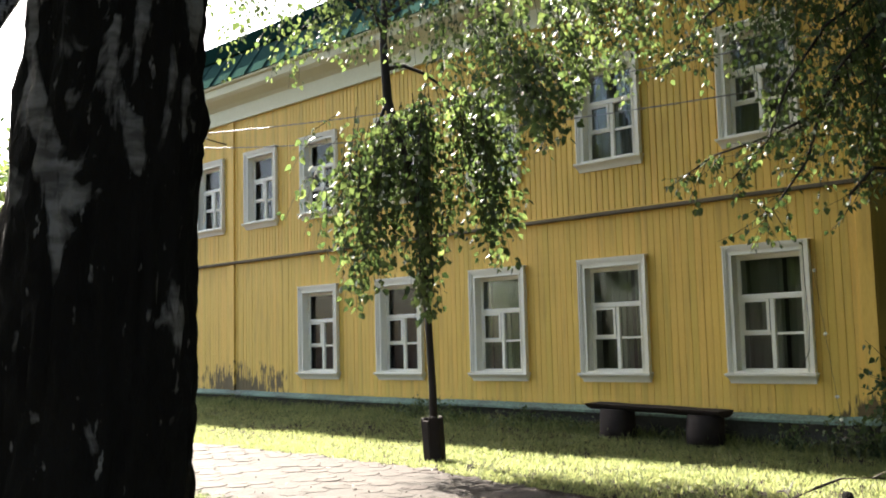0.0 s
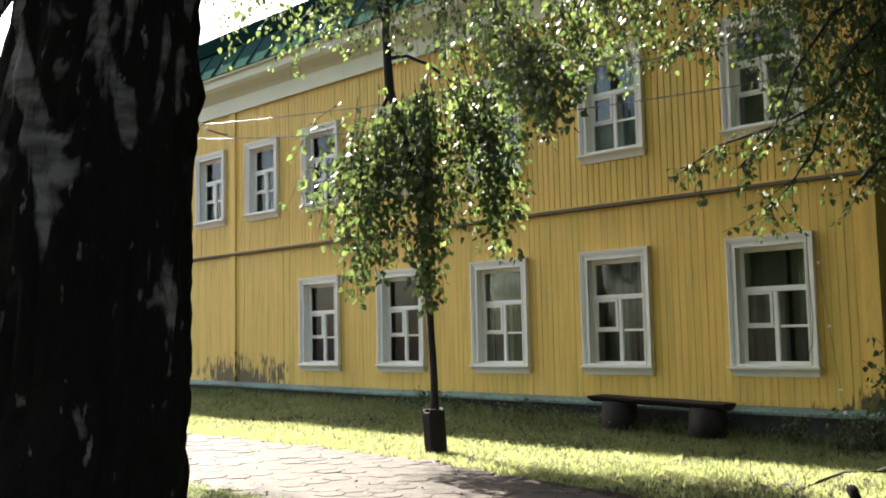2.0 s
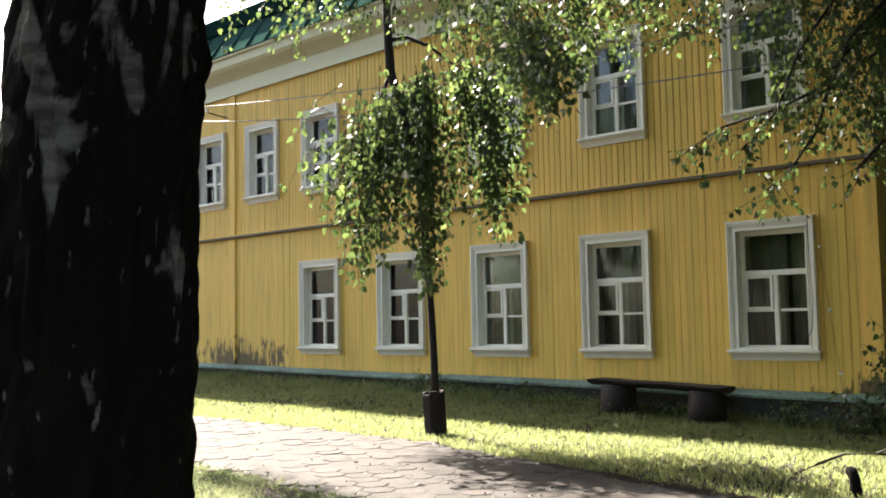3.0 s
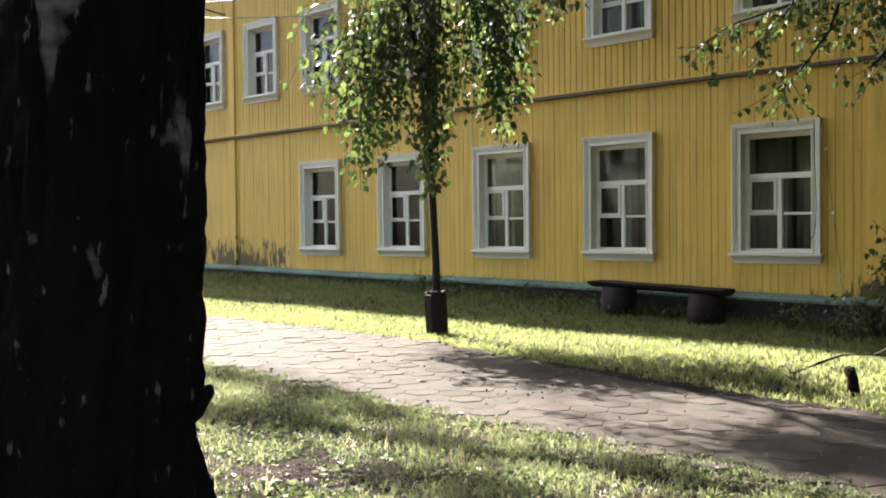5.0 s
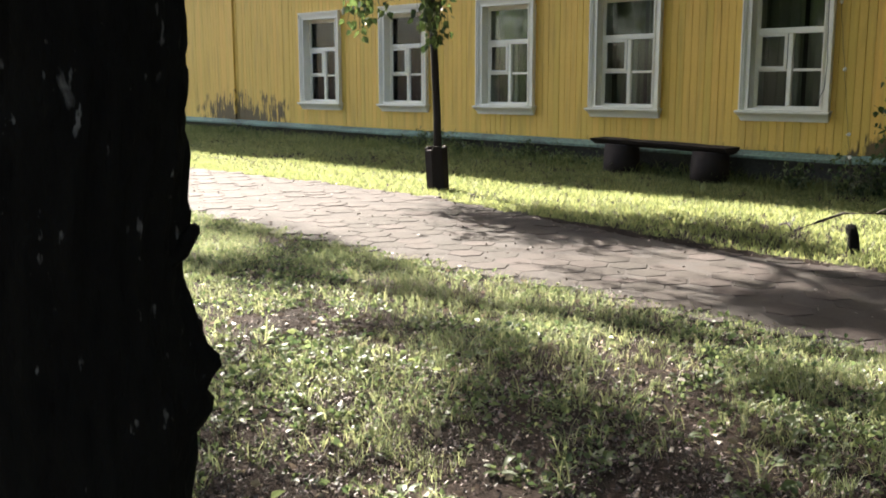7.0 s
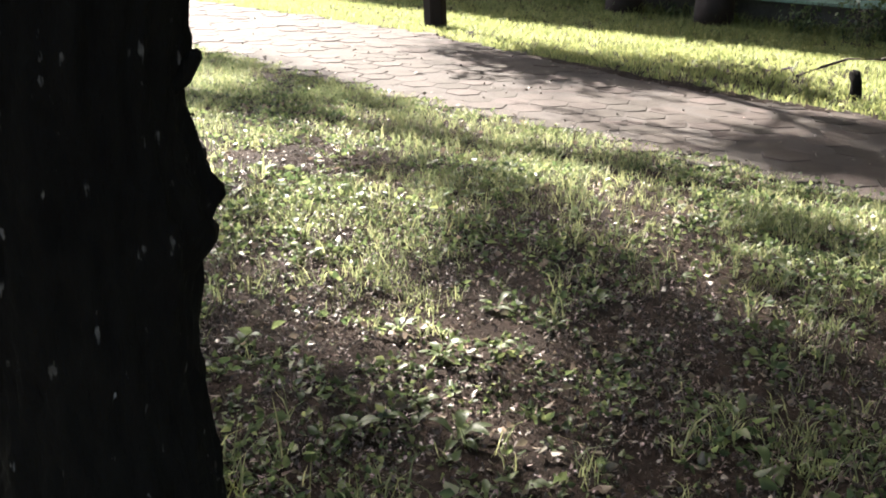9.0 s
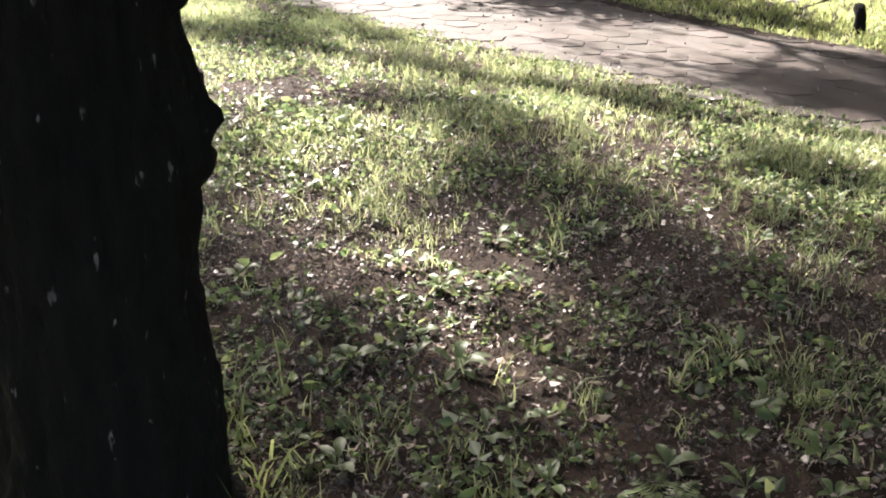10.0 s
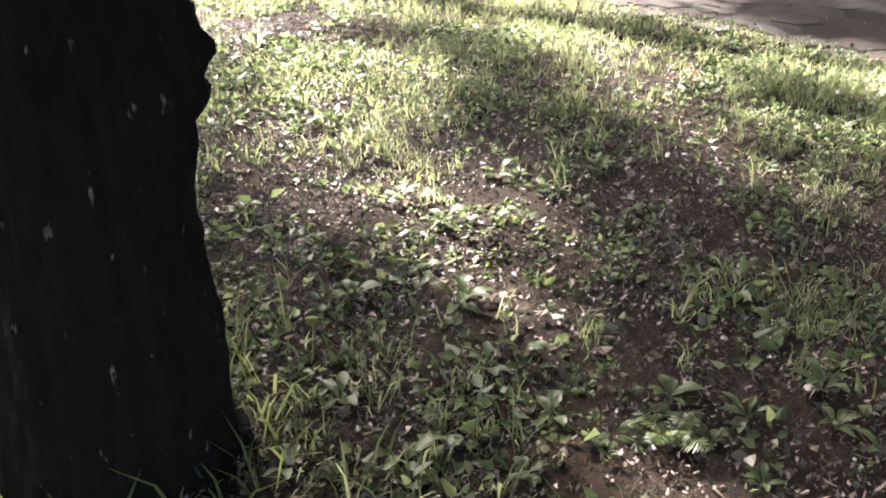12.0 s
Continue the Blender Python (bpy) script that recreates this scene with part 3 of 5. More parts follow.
class Foliage:
    """Collects twigs and leaves of one tree, then links them as two parts."""

    def __init__(self, seed):
        self.rng = random.Random(seed)
        self.seed = seed
        self.bm = bmesh.new()
        self.pos, self.axis, self.size = [], [], []

    def twig(self, pts, r0=0.006, r1=0.002, step=0.035, leaf=0.06, spread=0.05, start=0.1, bare=0.0):
        rng = self.rng
        n = len(pts)
        add_tube(self.bm, pts, [r0 + (r1 - r0) * i / (n - 1) for i in range(n)], 3, cap=False)
        for a, b in zip(pts, pts[1:]):
            seg = (b - a).length
            for _ in range(max(1, int(seg / step + rng.random()))):
                if rng.random() < bare:
                    continue
                q = a.lerp(b, rng.random())
                d = Vector((rng.uniform(-1, 1), rng.uniform(-1, 1), rng.uniform(-0.5, 0.5)))
                self.pos.append(q + d * spread)
                self.axis.append(Vector((d.x * 0.7, d.y * 0.7, -0.75 + d.z)))
                self.size.append(leaf * rng.uniform(0.65, 1.25))

    def finish(self, tree, leaf_mat, crown="crown"):
        part("twig_spray", self.bm, M_TWIG, tree)["kind"] = "stuff"
        v, f = leaf_arrays(np.array([tuple(p) for p in self.pos]), np.array([tuple(p) for p in self.axis]), np.array(self.size), seed=self.seed)
        quads_ob(crown, v, f, leaf_mat, tree)


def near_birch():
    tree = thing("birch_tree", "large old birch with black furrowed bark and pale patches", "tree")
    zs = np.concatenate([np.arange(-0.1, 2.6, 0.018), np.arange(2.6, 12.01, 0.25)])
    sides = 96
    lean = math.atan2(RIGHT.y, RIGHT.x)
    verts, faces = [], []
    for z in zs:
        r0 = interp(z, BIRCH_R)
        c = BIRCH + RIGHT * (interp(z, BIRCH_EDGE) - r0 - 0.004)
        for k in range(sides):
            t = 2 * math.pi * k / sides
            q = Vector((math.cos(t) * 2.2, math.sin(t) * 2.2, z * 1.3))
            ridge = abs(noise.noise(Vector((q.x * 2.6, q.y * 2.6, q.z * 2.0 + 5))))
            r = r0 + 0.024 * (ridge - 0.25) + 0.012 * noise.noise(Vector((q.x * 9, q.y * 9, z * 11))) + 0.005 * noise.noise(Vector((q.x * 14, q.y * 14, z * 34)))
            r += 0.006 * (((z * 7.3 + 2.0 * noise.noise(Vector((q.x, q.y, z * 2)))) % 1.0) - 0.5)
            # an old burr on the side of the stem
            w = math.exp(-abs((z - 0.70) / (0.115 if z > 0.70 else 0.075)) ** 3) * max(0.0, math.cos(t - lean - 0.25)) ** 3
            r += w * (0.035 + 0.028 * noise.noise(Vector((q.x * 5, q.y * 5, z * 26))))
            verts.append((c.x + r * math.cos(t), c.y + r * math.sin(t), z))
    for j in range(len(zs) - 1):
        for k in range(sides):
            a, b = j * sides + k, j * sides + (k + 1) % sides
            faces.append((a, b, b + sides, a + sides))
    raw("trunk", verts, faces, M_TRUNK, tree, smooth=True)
    bm = bmesh.new()
    e = BIRCH + RIGHT * -0.452 + Vector((0, 0, 0.885))
    add_tube(bm, [e - RIGHT * 0.02, e + RIGHT * 0.025 + Vector((0, 0, 0.03)), e + RIGHT * 0.045 + Vector((0, 0, 0.062)), e + RIGHT * 0.05 + Vector((0, 0, 0.068))],
             [0.02, 0.014, 0.011, 0.004], 8)
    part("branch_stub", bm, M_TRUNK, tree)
    # curled flakes of bark on the stem's flank
    rng = random.Random(3)
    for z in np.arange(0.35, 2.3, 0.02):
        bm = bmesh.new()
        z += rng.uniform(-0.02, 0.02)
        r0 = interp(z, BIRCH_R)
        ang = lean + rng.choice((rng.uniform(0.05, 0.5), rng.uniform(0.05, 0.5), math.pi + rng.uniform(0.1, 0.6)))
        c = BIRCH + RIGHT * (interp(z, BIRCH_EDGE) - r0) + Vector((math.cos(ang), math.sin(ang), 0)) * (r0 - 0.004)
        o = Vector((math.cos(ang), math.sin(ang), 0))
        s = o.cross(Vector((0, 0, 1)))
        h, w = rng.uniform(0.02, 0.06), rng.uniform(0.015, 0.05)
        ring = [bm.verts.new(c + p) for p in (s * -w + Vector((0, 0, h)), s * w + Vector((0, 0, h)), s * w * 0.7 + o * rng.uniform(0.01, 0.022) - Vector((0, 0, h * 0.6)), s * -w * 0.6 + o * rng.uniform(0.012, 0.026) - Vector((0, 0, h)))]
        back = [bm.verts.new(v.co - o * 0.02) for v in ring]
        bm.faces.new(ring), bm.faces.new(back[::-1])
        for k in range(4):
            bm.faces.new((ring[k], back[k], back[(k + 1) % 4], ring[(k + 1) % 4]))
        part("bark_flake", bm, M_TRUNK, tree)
    # high crown: limbs with drooping twigs
    fol = Foliage(21)
    rng = fol.rng
    top = BIRCH - RIGHT * 0.45
    # the crown over the lawn and behind, unseen, thickened to keep sky light out
    for _ in range(3500):
        p = Vector((rng.uniform(-3.3, 4.5), rng.uniform(-14.5, -6.6), 0))
        p.z = rng.uniform(5.6, 8.5) + 0.25 * abs(p.x + 1)
        fol.twig(twig_points(p, p - Vector((rng.uniform(-0.2, 0.2), rng.uniform(-0.2, 0.2), 0.9)), 0, rng, 5, 0.1), 0.005, 0.002, 0.047, 0.14, 0.25)
    for k in range(14):
        ang = k * 2.4
        c = top + Vector((2.8 * math.cos(ang) + 1.0, 2.8 * math.sin(ang) + 0.5, 6.5 + 0.8 * math.sin(k)))
        limb = bmesh.new()
        add_tube(limb, twig_points(top + Vector((0, 0, 3.6 + 0.35 * k)), c, -0.5, rng, 8, 0.1), [0.05, 0.045, 0.04, 0.033, 0.027, 0.02, 0.014, 0.008], 7)
        part("limb", limb, M_TWIG, tree)
    fol.finish(tree, M_LEAF)
    return tree


near_birch()


# ---- tall birches beside the lawn, out of view, set so their boughs dapple it ----
# each bough by the middle and the breadth of the shade that it throws, and how thick its leaves hang
LAWN_BOUGHS = [(-4.3, -8.05, 0.20, 1.8), (-4.3, -7.65, 0.25, 2.2), (-5.8, -6.98, 0.24, 1.5), (-4.8, -7.0, 0.22, 1.9), (-3.8, -7.25, 0.16, 2.1), (-3.1, -7.55, 0.13, 2.1),
               (-2.7, -8.3, 0.13, 1.7), (-2.15, -8.2, 0.20, 2.2), (-1.75, -8.4, 0.18, 2.0), (-1.72, -7.45, 0.14, 1.6), (-0.7, -7.85, 0.24, 1.8), (-2.5, -9.25, 0.14, 1.0),
               (-1.3, -8.8, 0.24, 2.4), (-0.85, -9.0, 0.26, 2.0), (-0.35, -9.2, 0.27, 2.8), (0.0, -9.55, 0.25, 2.8), (-0.35, -8.5, 0.24, 1.5), (-1.12, -10.07, 0.2, 1.9),
               (-0.95, -10.42, 0.29, 2.4), (-0.5, -10.38, 0.22, 2.1), (0.14, -9.8, 0.18, 2.6), (-0.62, -10.15, 0.19, 2.6), (-0.25, -10.25, 0.16, 2.3), (0.3, -9.1, 0.3, 2.8)]
PATH_BOUGHS = [(-1.5, -6.4, 0.2, 1.4), (-1.15, -6.65, 0.28, 1.9), (-1.0, -5.8, 0.35, 1.6), (-0.7, -6.6, 0.36, 1.6)]


def tall_birch(boughs, foot, low, high, seed, label):
    tree = thing("tall_birch", label, "tree", "tall birches beside the lawn")
    fol = Foliage(seed)
    rng = fol.rng
    ax = Vector((-SUN.x, -SUN.y, 0)).normalized()
    sx = Vector((-ax.y, ax.x, 0))
    ends = []
    for gx, gy, r, thick in boughs:
        h = rng.uniform(low, high)
        ends.append(Vector((gx, gy, 0)) + SUN * (h / SUN.z))
        for _ in range(int(6 + 400 * thick * r * r)):
            h2 = h + rng.gauss(0, 0.7)
            p = Vector((gx, gy, 0)) + ax * rng.gauss(0, r * 1.15) + sx * rng.gauss(0, r * 0.55) + SUN * (h2 / SUN.z)
            q = p + Vector((rng.uniform(-0.12, 0.12), rng.uniform(-0.12, 0.12), -rng.uniform(0.2, 0.45)))
            fol.twig(twig_points(p, q, 0, rng, 4, 0.04), 0.005, 0.002, 0.03, 0.075, 0.10)
    mid = sum(ends, Vector()) / len(ends)
    foot = Vector(foot)
    top = Vector((mid.x, mid.y, high + 1.5))
    stem = twig_points(foot, top, 0.0, rng, 9, 0.15)
    bm = bmesh.new()
    add_tube(bm, stem, [0.2, 0.18, 0.165, 0.15, 0.13, 0.11, 0.085, 0.06, 0.02], 14, wob=0.05, rng=rng)
    part("trunk", bm, M_TRUNK, tree)
    for e in ends:
        s0 = min(stem[3:], key=lambda p: (p - e).length + abs(p.z - e.z + 1.2))
        bm = bmesh.new()
        add_tube(bm, twig_points(s0, e, -0.3, rng, 6, 0.1), [0.03, 0.026, 0.02, 0.015, 0.01, 0.005], 6)
        part("limb", bm, M_TWIG, tree)
    fol.finish(tree, M_LEAF)


tall_birch(LAWN_BOUGHS, (-12.0, -11.5, -0.1), 8.5, 12.0, 23, "unseen tall birch with a light hanging crown that dapples the lawn")
tall_birch(PATH_BOUGHS, (-13.5, -9.5, -0.1), 8.5, 10.0, 24, "unseen tall birch with a dense crown that shades the path")


# ---- the young weeping birch on the lawn ----
def weeping_birch():
    tree = thing("weeping_birch", "young weeping birch in a dark tree guard on the lawn", "tree")
    base = Vector((-7.0, -3.62, 0))
    line = [base + Vector(p) for p in ((0, 0, -0.05), (-0.01, 0, 0.8), (-0.04, -0.02, 1.6), (-0.08, -0.06, 2.4), (-0.13, -0.12, 3.1), (-0.26, -0.22, 3.7), (-0.36, -0.28, 4.1), (-0.38, -0.31, 4.8), (-0.33, -0.3, 5.7), (-0.3, -0.3, 6.6))]
    bm = bmesh.new()
    add_tube(bm, line, [0.05, 0.045, 0.043, 0.042, 0.042, 0.044, 0.055, 0.046, 0.03, 0.012], 12, wob=0.05, rng=random.Random(1))
    part("trunk", bm, M_TWIG, tree)
    bm = bmesh.new()
    f = line[6] + Vector((0, 0, 0.38))
    add_tube(bm, [f, f + RIGHT * 0.2 + Vector((0, 0, 0.03)), f + RIGHT * 0.45 - Vector((0, 0, 0.08)), f + RIGHT * 0.75 - Vector((0, 0, 0.32)), f + RIGHT * 0.98 - Vector((0, 0, 0.62))], [0.03, 0.025, 0.02, 0.015, 0.008], 8)
    part("limb", bm, M_TWIG, tree)
    bm = bmesh.new()
    add_tube(bm, [line[6], line[6] - RIGHT * 0.1 - Vector((0, 0, 0.25)), line[6] - RIGHT * 0.35 - Vector((0, 0, 0.8)), line[6] - RIGHT * 0.7 - Vector((0, 0, 1.3))], [0.025, 0.02, 0.014, 0.006], 8)
    part("limb", bm, M_TWIG, tree)
    fol = Foliage(5)
    rng = fol.rng
    drapes = [(-1.45, 2.40, 0.07, 9), (-1.18, 2.05, 0.07, 14), (-0.93, 1.58, 0.09, 24), (-0.75, 1.85, 0.07, 16), (-0.5, 2.05, 0.09, 15), (-0.16, 1.50, 0.09, 28), (0.08, 2.1, 0.07, 14),
              (0.28, 2.45, 0.09, 15), (0.56, 2.12, 0.07, 20), (0.74, 2.04, 0.07, 15), (0.93, 2.55, 0.05, 9)]
    high = [(-1.6, 2.9), (-1.2, 3.25), (-0.8, 3.6), (-0.5, 3.85), (-0.1, 4.0), (0.28, 4.1), (0.6, 3.9), (1.0, 3.4)]
    for u1, z1, sd, n in drapes:
        for i in range(n):
            u = u1 + rng.gauss(0, sd)
            d = 10.7 + rng.gauss(0, 0.3) + 0.3 * math.sin(u1 * 9)
            zb = z1 + abs(rng.gauss(0, 0.5))
            u0 = u1 * 0.75 - 0.08 + rng.gauss(0, 0.1)
            zt = max(interp(u0, high) + rng.gauss(0, 0.12), zb + 0.4)
            fol.twig(twig_points(spot(u0, d * 0.6 + 4.3, zt), spot(u, d, zb), -0.1, rng, 10, 0.05), 0.006, 0.002, 0.05, 0.086, 0.045, bare=0.12)
    # high crown, thinner on the roof's side
    low = [(-2.3, 3.8), (-2.13, 4.17), (-1.85, 4.1), (-1.46, 3.95), (-1.19, 4.05), (-0.91, 4.1), (-0.58, 3.95), (-0.24, 4.05), (0.09, 3.75), (0.42, 3.6), (0.70, 3.42), (0.98, 3.1), (1.2, 3.12),
           (1.42, 3.62), (1.7, 3.9), (2.03, 3.65), (2.25, 3.8), (2.6, 4.0)]
    for i in range(215):
        u = rng.uniform(-2.3, 2.6)
        if (u < -0.7 and rng.random() < 0.45) or (-0.85 < u < -0.1 and rng.random() < 0.7):
            continue
        zb = interp(u, low) + abs(rng.gauss(0, 0.3))
        zt = max(zb + 0.5, rng.uniform(4.7, 5.6))
        d = 9.6 + rng.gauss(0, 0.5)
        fol.twig(twig_points(spot(u * 0.85, d + 0.2, zt), spot(u, d, zb), -0.1, rng, 9, 0.08), 0.005, 0.002, 0.042, 0.062, 0.055)
    for _ in range(62):
        u = rng.gauss(1.0, 0.33)
        zb = interp(u, low) + abs(rng.gauss(0, 0.3))
        u, zb = u * 0.8, 1.27 + (zb - 1.27) * 0.8
        fol.twig(twig_points(spot(u * 0.9, 7.8, zb + rng.uniform(0.4, 0.9)), spot(u, 7.6 + rng.gauss(0, 0.5), zb), -0.06, rng, 8, 0.08), 0.005, 0.002, 0.03, 0.062, 0.06)
    # unseen head of the crown, set sunward to shade boughs and drapes below
    for at, spread, n, low_h, high_h in (((-1.9, -4.3, 3.5), 0.85, 260, 3.6, 5.0), ((-7.3, -3.8, 2.9), 0.6, 80, 4.8, 6.2)):
        for _ in range(n):
            p = Vector(at) + Vector((rng.gauss(0, spread), rng.gauss(0, 0.8 * spread), rng.gauss(0, 0.7 * spread))) + SUN * (rng.uniform(low_h, high_h) / SUN.z)
            if p.z > 6.2:
                fol.twig(twig_points(p + Vector((0, 0, 0.4)), p - Vector((0, 0, 0.2)), 0, rng, 5, 0.12), 0.005, 0.002, 0.025, 0.078, 0.14)
    for at in ((-9.2, -3.2, 7.6), (-11.2, -2.6, 8.6), (-12.6, -2.2, 9.0), (-4.6, -3.4, 7.8), (-5.8, -3.2, 8.4)):
        limb = bmesh.new()
        add_tube(limb, twig_points(line[8] + Vector((0, 0, rng.uniform(-0.3, 0.7))), at, -0.3, rng, 7, 0.1), [0.03, 0.027, 0.023, 0.019, 0.014, 0.01, 0.005], 6)
        part("limb", limb, M_TWIG, tree)
    for u, z in ((-2.2, 5.3), (-1.3, 5.4), (-0.6, 5.7), (0.6, 5.6), (1.4, 5.3), (2.3, 5.4)):
        limb = bmesh.new()
        add_tube(limb, twig_points(line[7] + Vector((0, 0, rng.uniform(0, 0.8))), spot(u, 9.8, z), -0.25, rng, 7, 0.08), [0.028, 0.024, 0.02, 0.017, 0.013, 0.01, 0.006], 6)
        part("limb", limb, M_TWIG, tree)
    fol.finish(tree, M_LEAF)
    return tree


weeping_birch()


def tree_guard():
    g = thing("tree_guard", "dark weathered wooden sleeve round the young tree's foot", "tree guard")
    c = Vector((-7.0, -3.62, 0))
    for k in range(7):
        t = 2 * math.pi * k / 7 + 0.2
        bm = box(-0.05, 0.05, -0.012, 0.012, -0.05, 0.47 + 0.02 * math.sin(k * 2.3), 0.004)
        bmesh.ops.transform(bm, matrix=pose(c.x + 0.105 * math.cos(t), c.y + 0.105 * math.sin(t), 0, 0, 0, math.degrees(t) + 90), verts=bm.verts[:])
        part("slat", bm, M_BENCH, g)
    bm = bmesh.new()
    add_tube(bm, [c, c + Vector((0, 0, 0.42))], [0.1, 0.1], 12)
    part("fill", bm, M_BENCH, g)
    g.matrix_basis = Matrix.Translation(c) @ Matrix.Rotation(radians(-3.0), 4, AHEAD) @ Matrix.Translation(-c)


tree_guard()


# ---- birch whose boughs reach in over the path ----
def side_birch():
    tree = thing("side_birch", "birch with dark boughs reaching over the lawn", "tree")
    foot = Vector((1.6, -3.4, 0))
    bm = bmesh.new()
    add_tube(bm, [foot + Vector(p) for p in ((0, 0, -0.1), (0, 0, 1), (-0.1, 0, 3), (-0.2, -0.1, 5), (-0.3, -0.1, 8))], [0.2, 0.16, 0.14, 0.11, 0.04], 16, wob=0.06, rng=random.Random(2))
    part("trunk", bm, M_TRUNK, tree)
    fol = Foliage(9)
    rng = fol.rng
    boughs = [[(3.6, 4.05), (2.93, 3.6), (2.6, 3.16), (2.4, 2.7), (2.11, 2.42)],
              [(3.6, 3.4), (2.85, 2.95), (2.52, 2.79), (2.03, 2.62), (1.76, 2.44)],
              [(3.5, 3.7), (2.85, 3.04), (2.68, 2.55), (2.4, 2.2), (2.27, 2.13)],
              [(3.6, 2.45), (3.1, 2.46), (2.89, 2.26)],
              [(3.7, 4.4), (3.0, 4.1), (2.4, 3.95), (1.95, 3.6), (1.8, 3.3)],
              [(3.7, 3.9), (3.2, 3.5), (2.9, 3.2), (2.75, 2.9)]]
    for k, line in enumerate(boughs):
        d = 7.0 + rng.uniform(-0.4, 0.4)
        pts = [spot(u, d + 0.25 * (u - 2.5), z) for u, z in line]
        limb = bmesh.new()
        start = foot + Vector((-0.15, 0, pts[0].z - 0.3))
        add_tube(limb, [start] + pts, [0.03] + [0.017 - 0.003 * i for i in range(len(pts))], 6)
        part("limb", limb, M_TWIG, tree)
        for a, b in zip(pts, pts[1:]):
            for _ in range(4 if k == 3 else 8):
                q = a.lerp(b, rng.random())
                e = q + RIGHT * rng.uniform(-0.32, 0.12) + AHEAD * rng.uniform(-0.3, 0.3) + Vector((0, 0, rng.uniform(-0.32, 0.05)))
                fol.twig(twig_points(q, e, 0.02, rng, 6, 0.03), 0.004, 0.0015, 0.04, 0.056, 0.03, bare=0.15)
    for _ in range(430):
        u = 3.8 - 1.65 * abs(rng.gauss(0, 0.5))
        z = rng.uniform(interp(u, [(2.0, 3.8), (2.6, 3.5), (2.9, 2.95), (3.3, 2.75)]), 4.7)
        q = spot(u, 7.2 + rng.uniform(-0.6, 0.6), z)
        fol.twig(twig_points(q, q + Vector((rng.uniform(-0.2, 0.2), rng.uniform(-0.2, 0.2), -rng.uniform(0.3, 0.6))), -0.03, rng, 6, 0.04), 0.004, 0.0015, 0.036, 0.056, 0.04)
    # two overhead leaf masses, out of view, added to darken the wall's right part
    for _ in range(1300):
        v = Vector((rng.gauss(0, 1), rng.gauss(0, 1), rng.gauss(0, 1))).normalized() * rng.random() ** 0.4
        q = Vector((-3.6 + 2.9 * v.x, -2.9 + 2.1 * v.y, 8.0 + 1.0 * v.z))
        fol.twig(twig_points(q, q + Vector((rng.uniform(-0.2, 0.2), rng.uniform(-0.2, 0.2), -0.6)), 0, rng, 5, 0.08), 0.004, 0.0015, 0.045, 0.12, 0.2)
    for _ in range(1000):
        v = Vector((rng.gauss(0, 1), rng.gauss(0, 1), rng.gauss(0, 1))).normalized() * rng.random() ** 0.4
        q = Vector((0.1 + 3.3 * v.x, -3.0 + 2.9 * v.y, 7.8 + 2.0 * v.z))
        fol.twig(twig_points(q, q + Vector((rng.uniform(-0.2, 0.2), rng.uniform(-0.2, 0.2), -0.8)), 0, rng, 5, 0.08), 0.004, 0.0015, 0.045, 0.12, 0.22)
    for k in range(9):
        limb = bmesh.new()
        e = Vector((0.1 + 2.6 * math.cos(k * 2.1), -3.0 + 2.3 * math.sin(k * 2.1), 6.5 + 0.25 * k))
        add_tube(limb, twig_points(foot + Vector((-0.2, -0.05, 3.4 + 0.4 * k)), e, -0.4, rng, 7, 0.08), [0.04, 0.036, 0.03, 0.024, 0.018, 0.012, 0.006], 6)
        part("limb", limb, M_TWIG, tree)
    fol.finish(tree, M_LEAF)


side_birch()


def far_tree(x, y, h, w, seed, leaf=0.28, n=2600, low=0.25, clear=False, sky_screen=False):
    tree = thing("far_tree", "leafy tree beyond the house, or added unseen round the lawn", "tree", "trees beyond the house")
    rng = np.random.default_rng(seed)
    bm = bmesh.new()
    add_tube(bm, [(x, y, -0.2), (x + 0.1, y, h * 0.4), (x, y + 0.1, h * 0.9)], [h * 0.025, h * 0.02, h * 0.006], 9)
    part("trunk", bm, M_TWIG, tree)
    c = rng.normal(size=(26, 3)) * np.array([w * 0.36, w * 0.36, h * 0.2]) + np.array([x, y, h * (0.5 + low / 2)])
    which = rng.integers(0, 26, n)
    pos = c[which] + rng.normal(size=(n, 3)) * w * 0.11
    pos[:, 2] = np.maximum(pos[:, 2], 0.3)
    if sky_screen:
        pos = pos[(pos[:, 0] > -1.75 - 0.35 * (pos[:, 1] + 4.0)) | (pos[:, 2] > 5.5)]
        pos = pos[pos[:, 1] < 0.4]
        n = len(pos)
    if clear:
        ok = ~((pos[:, 0] < 2.4) & (pos[:, 1] > -14.0) & (pos[:, 2] < 9.0))
        pos = pos[ok]
        n = len(pos)
    v, f = leaf_arrays(pos, rng.normal(size=(n, 3)) + np.array([0, 0, -0.4]), leaf * rng.uniform(0.6, 1.3, n), seed=seed)
    quads_ob("crown", v, f, M_LEAF, tree)


for a in ((-33, 2.2, 8.5, 6, 34), (-38, 6.5, 9.5, 6, 35), (-42, 22, 9, 6, 31), (-50, 34, 11, 8, 32), (-36, 30, 7, 5, 33)):
    far_tree(*a)
for a in ((-0.6, 6.0, 10.5, 3.6, 41, 0.2, 3500, 0.3), (2.0, 10.0, 11.0, 5.0, 43, 0.22, 3200, 0.3)):
    far_tree(*a)


